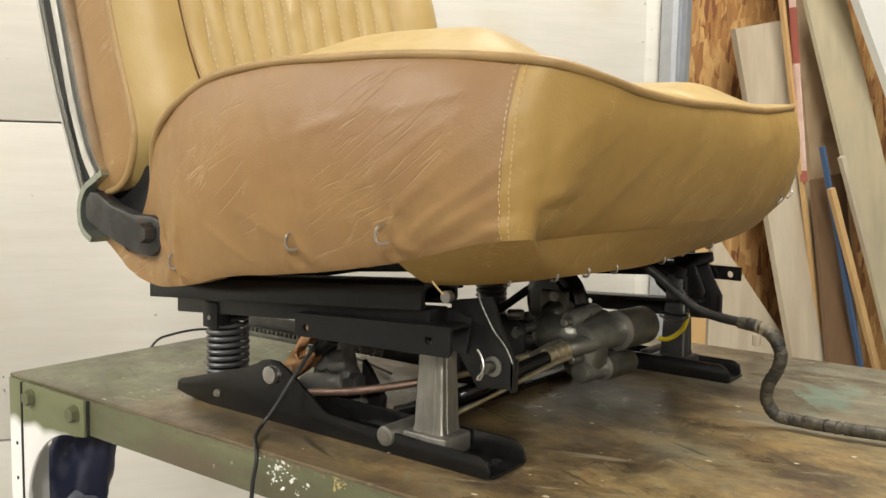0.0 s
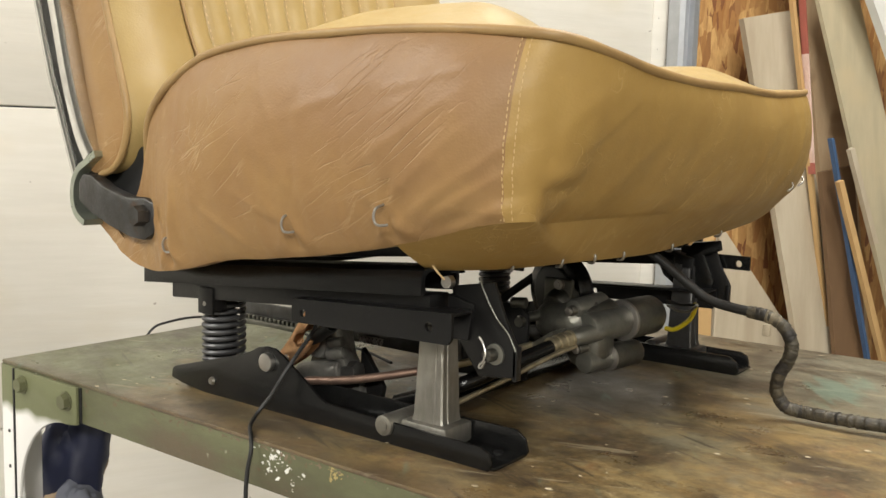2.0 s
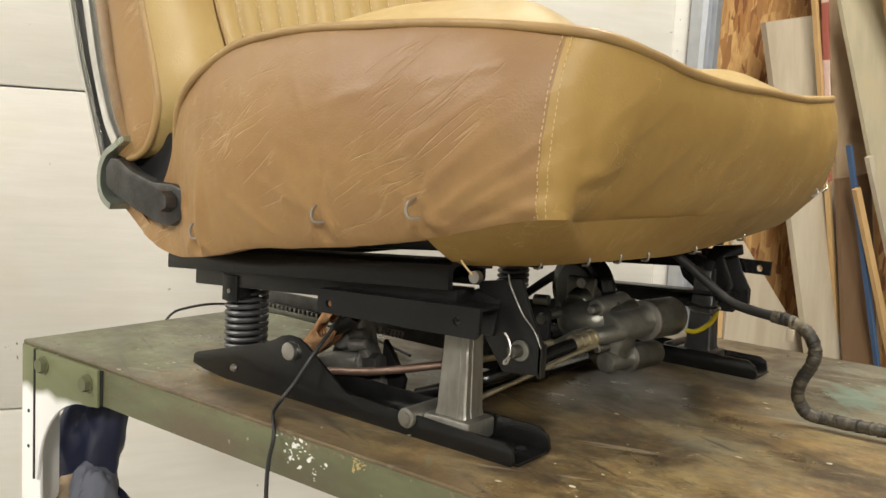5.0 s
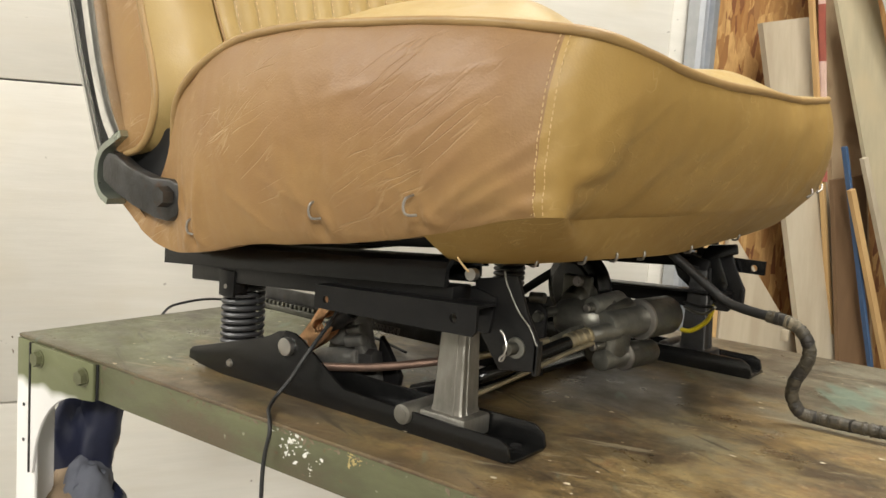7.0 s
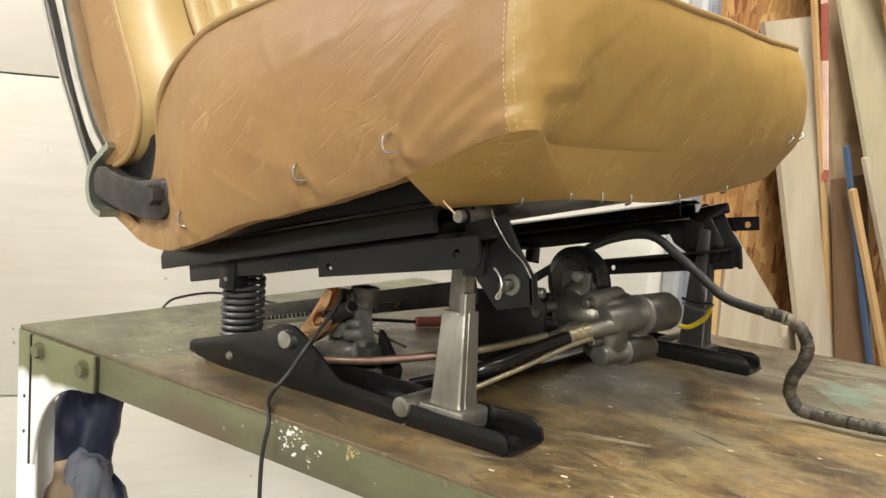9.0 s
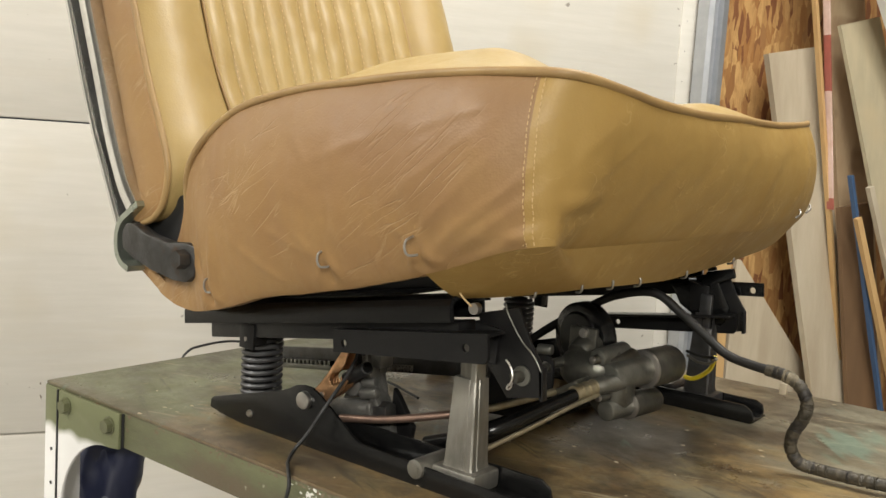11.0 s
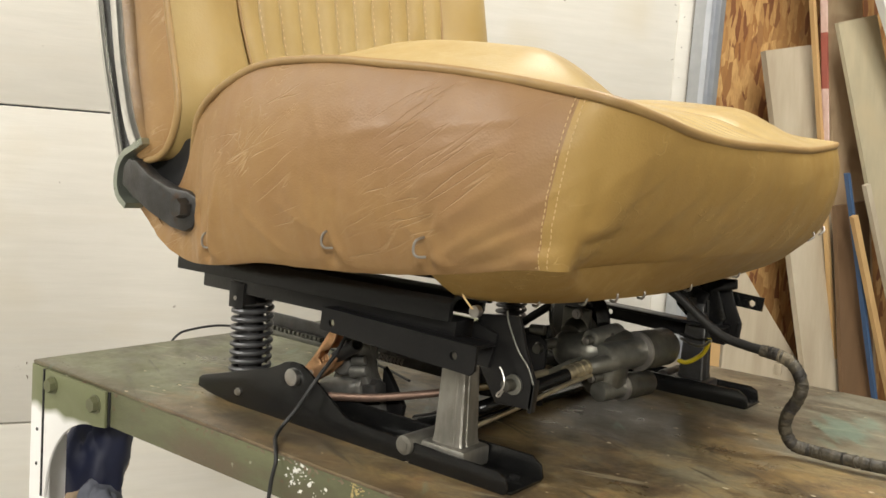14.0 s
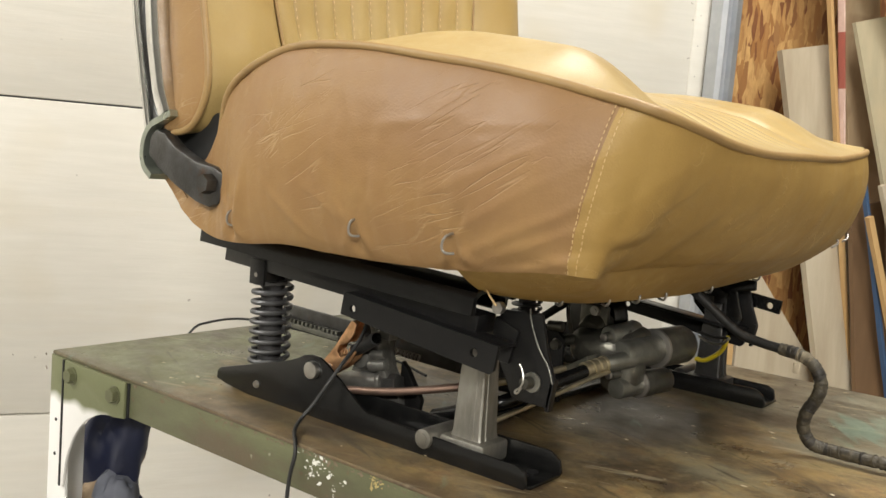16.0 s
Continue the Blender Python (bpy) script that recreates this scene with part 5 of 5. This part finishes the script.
# recliner arm and its bolt
arm = [(0.122, 0.174), (0.129, 0.1815), (0.141, 0.1805), (0.160, 0.1715), (0.190, 0.1650), (0.215, 0.1655), (0.2265, 0.1625), (0.2300, 0.150), (0.2260, 0.1375), (0.214, 0.1315), (0.196, 0.1325), (0.165, 0.1400), (0.138, 0.1495), (0.122, 0.158)]
arm = [(x + 0.012, z) for x, z in arm]
ra = part("recliner_arm", extrude(arm, 0.0005, 0.014, 0.0022), DARK_STEEL, seat, "dark worn steel recliner arm")
part("bolt", rod((0.2270, 0.000, 0.1515), (0.2270, -0.0095, 0.1515), 0.0086, 0.0078, 6), DARK_STEEL, ra, "hex bolt head")
# solid dark block fills the gap behind the arm, standing in for shade
part("recess", box(0.124, 0.215, 0.024, 0.10, 0.150, 0.206, 0.004), RUBBER, seat)
# leather corner tab under the arm
tab = [[Vector((0.135 + 0.075 * u, 0.016 + 0.03 * v, 0.147 - 0.036 * u - 0.020 * v * (1 - u) + 0.004 * math.sin(5 * u + 3 * v))) for u in [k / 16 for k in range(17)]] for v in [k / 8 for k in range(9)]]
part("rear_tab", sheet(tab), LEATHER_SIDE, seat)

# ---- slide rails and frame under the cushion
RP = [(0.0, 0.0), (0.0, 0.0115), (0.003, 0.0165), (0.009, 0.0185), (0.036, 0.0185), (0.041, 0.0165), (0.043, 0.0115), (0.043, 0.004), (0.039, 0.0), (0.037, 0.002), (0.0395, 0.006), (0.0395, 0.011), (0.036, 0.0150), (0.009, 0.0150), (0.0045, 0.0115), (0.0045, 0.005), (0.006, 0.002), (0.004, 0.0)]
for mir in (0, 1):
    b = bmesh.new()
    ends = []
    for x, z in ((0.175, 0.0895), (0.4790, 0.1135)):
        ends.append([b.verts.new((x, both(0.0365 + y, mir), z + h)) for y, h in RP])
    for k in range(len(RP)):
        b.faces.new((ends[0][k], ends[0][(k + 1) % len(RP)], ends[1][(k + 1) % len(RP)], ends[1][k]))
    b.faces.new(ends[0])
    b.faces.new(ends[1])
    part("slide_rail", b, GLOSS_BLACK, seat, "glossy black slide rail")
    b = extrude([(0.198, 0.0775), (0.478, 0.0985), (0.478, 0.1125), (0.198, 0.0925)], both(0.048, mir), both(0.070, mir), 0.0012)
    part("inner_channel", b, SATIN_BLACK, seat)
    b = extrude([(0.20, 0.106), (0.495, 0.128), (0.49, 0.132), (0.30, 0.118), (0.20, 0.112)], both(0.060, mir), both(0.066, mir), 0.001)
    part("seat_flange", b, GLOSS_BLACK, seat)
    part("roller", rod((0.494, both(0.044, mir), 0.1235), (0.494, both(0.049, mir), 0.1235), 0.0042, seg=14), STEEL if not mir else DARK_STEEL, seat)
    b = extrude([(0.482, 0.082), (0.500, 0.082), (0.504, 0.108), (0.482, 0.113)], both(0.062, mir), both(0.080, mir), 0.0015)
    part("catch", b, SATIN_BLACK, seat)
    # hanging plate with washer and cotter pin
    pl = extrude([(0.508, 0.059), (0.5375, 0.0625), (0.5375, 0.083), (0.528, 0.100), (0.518, 0.124), (0.484, 0.118), (0.486, 0.088)], both(0.0645, mir), both(0.068, mir), 0.0008)
    pl = ybox(0.5345, 0.5377, 0.0645, 0.071, 0.060, 0.083, 0.0006, mir, pl)
    hp = part("hanger_plate", pl, SATIN_BLACK, seat, "black hanger plate")
    if not mir:
        part("washer", rod((0.5215, 0.0645, 0.0765), (0.5215, 0.0625, 0.0765), 0.0072, seg=28, cap=0.0005), ALLOY_DULL, hp, "plain steel washer")
        part("clevis_pin", rod((0.5210, 0.063, 0.0765), (0.5195, 0.0555, 0.0762), 0.0044, seg=20, cap=0.001), DARK_ALLOY, hp)
        part("cotter_pin", tube([(0.5130, 0.0565, 0.0880), (0.5155, 0.0565, 0.0855), (0.5180, 0.056, 0.0815), (0.5192, 0.0555, 0.0770), (0.5178, 0.055, 0.0725), (0.5155, 0.0545, 0.0700), (0.5152, 0.0545, 0.0680), (0.5172, 0.055, 0.0685), (0.5190, 0.0555, 0.0730)], 0.0008, 30, 8), STEEL, hp, "bent cotter pin")
        part("pull_wire", tube([(0.512, 0.058, 0.127), (0.513, 0.060, 0.119), (0.522, 0.062, 0.102), (0.532, 0.062, 0.092), (0.5380, 0.0625, 0.081)], 0.0006, 24, 8), ALLOY_DULL, seat, "thin steel pull wire")
        part("tie_string", tube([(0.484, 0.044, 0.140), (0.486, 0.040, 0.134), (0.493, 0.0435, 0.125)], 0.0007, 10, 6), THREAD, seat)
part("rear_cross_tube", box(0.205, 0.225, 0.075, 0.455, 0.096, 0.114, 0.003), GLOSS_BLACK, seat)
lever = part("link_bar", extrude([(0.125, 0.0305), (0.405, 0.0305), (0.405, 0.052), (0.125, 0.0505)], 0.188, 0.193, 0.001), DARK_STEEL, base, "worn black steel lever bar", at=(0.245, 0.190, 0.041))
rack = box(0.128, 0.218, 0.180, 0.1875, 0.0295, 0.0345, 0.0008)
for k in range(14):
    rack = box(0.131 + k * 0.0062, 0.1343 + k * 0.0062, 0.181, 0.1875, 0.0345, 0.0385, 0.0005, rack)
part("rack", rack, ALLOY_DULL, lever, "toothed steel rack strip")
part("return_spring", tube([(0.292 + 0.0011 * k, 0.184 + 0.0028 * math.sin(k * 1.5708), 0.036 + 0.0028 * math.cos(k * 1.5708)) for k in range(29)], 0.0007, 84, 6), STEEL_DULL, lever)
MOVE.append((lever, "lever"))
# far side bracket with a slotted end
fb = extrude([(0.492, 0.108), (0.500, 0.124), (0.528, 0.128), (0.530, 0.118), (0.512, 0.112), (0.524, 0.086), (0.518, 0.070), (0.500, 0.066), (0.470, 0.088), (0.46, 0.110)], 0.452, 0.458, 0.0015)
part("far_bracket", fb, GLOSS_BLACK, seat)
tg = extrude(holed([(0.508, 0.0985), (0.553, 0.0985), (0.553, 0.1125), (0.508, 0.1125)], ((0.542, 0.1045, 0.0034),)), 0.470, 0.4735)
part("far_tab", tg, GLOSS_BLACK, seat)

# ------------------------------------------------------------ loom, wires and clamp
loom = thing("wiring_loom", (0.66, 0.32, 0.0), "black wiring loom bound with worn cloth tape, on the bench", "cable")
part("sleeve", tube([(0.36, 0.29, 0.055), (0.40, 0.30, 0.088), (0.434, 0.30, 0.110), (0.466, 0.30, 0.1285), (0.504, 0.30, 0.137), (0.532, 0.30, 0.1225), (0.555, 0.30, 0.107), (0.576, 0.30, 0.0935), (0.598, 0.30, 0.0885), (0.626, 0.299, 0.0860)], 0.0041, 90, 14, wobble=0.06), LOOM_SLEEVE, loom, "black sleeve of the loom")
TAPE = [(0.612, 0.299, 0.0870), (0.629, 0.298, 0.0850), (0.641, 0.298, 0.0780), (0.647, 0.300, 0.065), (0.645, 0.300, 0.052), (0.638, 0.302, 0.038), (0.636, 0.306, 0.024), (0.643, 0.310, 0.0140), (0.657, 0.314, 0.0112), (0.682, 0.314, 0.0110), (0.712, 0.318, 0.0110), (0.78, 0.335, 0.0110), (0.95, 0.40, 0.0110), (1.2, 0.52, 0.011)]
TAPE = [(x, y, z - 0.0022 if z < 0.016 else z) for x, y, z in TAPE]
part("tape_wrap", tube(TAPE, 0.0051, 220, 16, wobble=0.14), LOOM, loom, "worn cloth tape wrapping")
c = spline(TAPE, 220)
random.seed(12)
k = 5
while k < 200:
    a, b2 = c[k], c[k + 1]
    d = (b2 - a).normalized()
    slant = (d + 0.42 * Vector((random.uniform(-1, 1), random.uniform(-1, 1), random.uniform(0.2, 1)))).normalized()
    w = random.uniform(0.0016, 0.0030)
    part("tape_turn", rod(a - slant * w, a + slant * w, 0.00515, 0.0055, 16, 0.0004), LOOM_FRAY if k in range(14, 26) else LOOM_DARK if k % 4 == 0 else LOOM, loom)
    k += random.choice((3, 4, 5, 6))
part("tag", box(0.626, 0.632, 0.2905, 0.2955, 0.0705, 0.080, 0.001), WOOD_PALE, loom, "frayed paper tag")

clamp = thing("battery_clamp", (0.315, 0.095, 0.05), "copper alligator clamp with a thin black lead, gripping the casting", "clamp")
JAW = [(0.3255, 0.0795), (0.3320, 0.0780), (0.3290, 0.0680), (0.3235, 0.0600), (0.3140, 0.0565), (0.3110, 0.0505), (0.3150, 0.0460), (0.3250, 0.0500), (0.3300, 0.0550), (0.3335, 0.0540), (0.3290, 0.0460), (0.3180, 0.0360), (0.3020, 0.0260), (0.2900, 0.0250), (0.2890, 0.0330), (0.2985, 0.0420), (0.3080, 0.0530), (0.3160, 0.0650)]
part("jaw", extrude(JAW, 0.0840, 0.0855, 0.0004), COPPER, clamp, "copper jaw")
part("jaw", extrude([(x - 0.0015, z + 0.0005) for x, z in JAW], 0.0955, 0.0970, 0.0004), COPPER, clamp, "copper jaw")
part("jaw_back", strip([(0.3255, 0.0905, 0.0790), (0.3150, 0.0905, 0.0640), (0.3070, 0.0905, 0.0525), (0.2975, 0.0905, 0.0415), (0.2890, 0.0905, 0.0330)], 0.011, 0.0014, n=20), COPPER, clamp)
for k in range(4):
    part("tooth", rod((0.3165 + 0.003 * k, 0.0848, 0.0488 + 0.0012 * k), (0.3160 + 0.003 * k, 0.0848, 0.0525 + 0.0012 * k), 0.0009, 0.0003, 6), COPPER, clamp)
part("pivot", rod((0.3040, 0.0825, 0.0360), (0.3040, 0.0985, 0.0360), 0.0026, seg=14, cap=0.0005), STEEL_DULL, clamp)
part("handle_sleeve", rod((0.3010, 0.0905, 0.0345), (0.2790, 0.0925, 0.0265), 0.0072, 0.0066, 18, 0.0015), COPPER_SHAFT, clamp, "browned copper handle")
peg = rod((0.3180, 0.0990, 0.0505), (0.3540, 0.0850, 0.0695), 0.0056, seg=20, cap=0.0006)
part("sleeve", peg, RUBBER, clamp, "black insulating sleeve")
part("sleeve_mouth", rod((0.3538, 0.08505, 0.06940), (0.3544, 0.08480, 0.06975), 0.0042, seg=18), GLOSS_BLACK, clamp)
part("lead", tube([(0.338, 0.090, 0.080), (0.342, 0.083, 0.074), (0.344, 0.072, 0.063), (0.346, 0.055, 0.050), (0.345, 0.043, 0.037), (0.338, 0.036, 0.020), (0.333, 0.026, 0.0065), (0.344, 0.010, 0.0035), (0.356, 0.0, 0.001), (0.3615, -0.0045, -0.008), (0.3585, -0.0055, -0.025), (0.357, -0.0055, -0.05), (0.360, -0.007, -0.10), (0.372, -0.012, -0.25), (0.40, -0.02, -0.6), (0.44, -0.02, -0.855)], 0.0016, 110, 10), RUBBER, clamp, "thin black lead hanging over the bench edge")
bw = thing("test_lead", (0.1, 0.25, 0), "thin black lead lying across the bench and hanging off its end", "cable")
part("lead", tube([(0.29, 0.235, 0.003), (0.23, 0.258, 0.003), (0.172, 0.266, 0.004), (0.137, 0.266, 0.005), (0.095, 0.255, 0.009), (0.060, 0.243, 0.0115), (0.012, 0.226, 0.0125), (-0.001, 0.190, 0.0095), (-0.006, 0.17, 0.001), (-0.018, 0.155, -0.035), (-0.050, 0.15, -0.085), (-0.0824, 0.15, -0.1223), (-0.1284, 0.15, -0.180), (-0.155, 0.15, -0.24), (-0.17, 0.15, -0.5), (-0.17, 0.14, -0.855)], 0.0014, 110, 8), RUBBER, bw)

# ------------------------------------------------------------ motion
# seconds, shift along x, lift, nose-up degrees of the seat
SEAT = [(0, 0.0018, 0.0006, -0.1), (4.2, 0.001, 0.0004, -0.1), (6.5, 0, 0, -0.05), (7.05, 0, 0, 0.05), (7.5, -0.0015, 0.0055, 2.267), (8, -0.0037, 0.0108, 4.378),
        (8.5, -0.0063, 0.0154, 6.461), (9, -0.0082, 0.0195, 8.387), (9.15, -0.0082, 0.0203, 8.526), (10.2, -0.0076, 0.0215, 8.584), (10.7, -0.006, 0.016, 6.496), (11.2, -0.004, 0.0108, 4.292),
        (11.7, -0.002, 0.006, 2.204), (12.2, -0.0005, 0.0014, 0.0), (13.0, 0.0003, 0.001, -0.11), (13.5, 0.0011, 0.0038, -2.131), (14, 0.0016, 0.0072, -4.095), (14.5, 0.0026, 0.01, -6.017),
        (15, 0.0033, 0.0118, -7.402), (16, 0.0026, 0.0119, -7.371)]


def at_place(ob, t, lift, turn=0.0):
    rest = ORIGIN[ob.name] - ORIGIN[ob.parent.name]
    return t, pose(rest.x, rest.y, rest.z + lift, 0, turn, 0)


def motions():
    walk(seat, [(t, pose(PIV.x + dx, PIV.y, PIV.z + dz, 0, -a, 0)) for t, dx, dz, a in SEAT])
    up = {"front": [(0, 0), (7.05, 0), (7.5, 0.0095), (8, 0.0195), (8.5, 0.0305), (9, 0.0385), (9.15, 0.039), (10.2, 0.040), (10.7, 0.030), (11.2, 0.020), (11.7, 0.010), (12.2, 0.0012), (13.0, 0.0005), (15, -0.0035), (16, -0.0035)],
          "rear": [(0, 0), (9, -0.0005), (10.2, 0.001), (13.0, 0.001), (13.5, 0.0085), (14, 0.0165), (14.5, 0.0245), (15, 0.0302), (16, 0.0305)]}
    turn = [(0, 0.0), (7.05, 0.0), (9, 9.3), (9.15, 9.4), (10.2, 9.4), (12.2, 0.0), (13.0, 0.0), (13.5, -2.15), (14, -4.5), (14.5, -6.9), (15, -8.45), (16, -8.4)]
    for ob, how in MOVE:
        if how == "arm":
            ts = sorted({t for t, _ in up["front"]} | {t for t, _ in turn})
            walk(ob, [at_place(ob, t, np.interp(t, *zip(*up["front"])), -np.interp(t, *zip(*turn))) for t in ts])
        elif how == "lever":
            walk(ob, [at_place(ob, t, 0, -14.0 * h / 0.0385) for t, h in up["front"]])
        elif how in up:
            walk(ob, [at_place(ob, t, h) for t, h in up[how]])
        else:
            walk(ob, [at_place(ob, t, h * (how + 0.5) / 10) for t, h in up["rear"]])


motions()
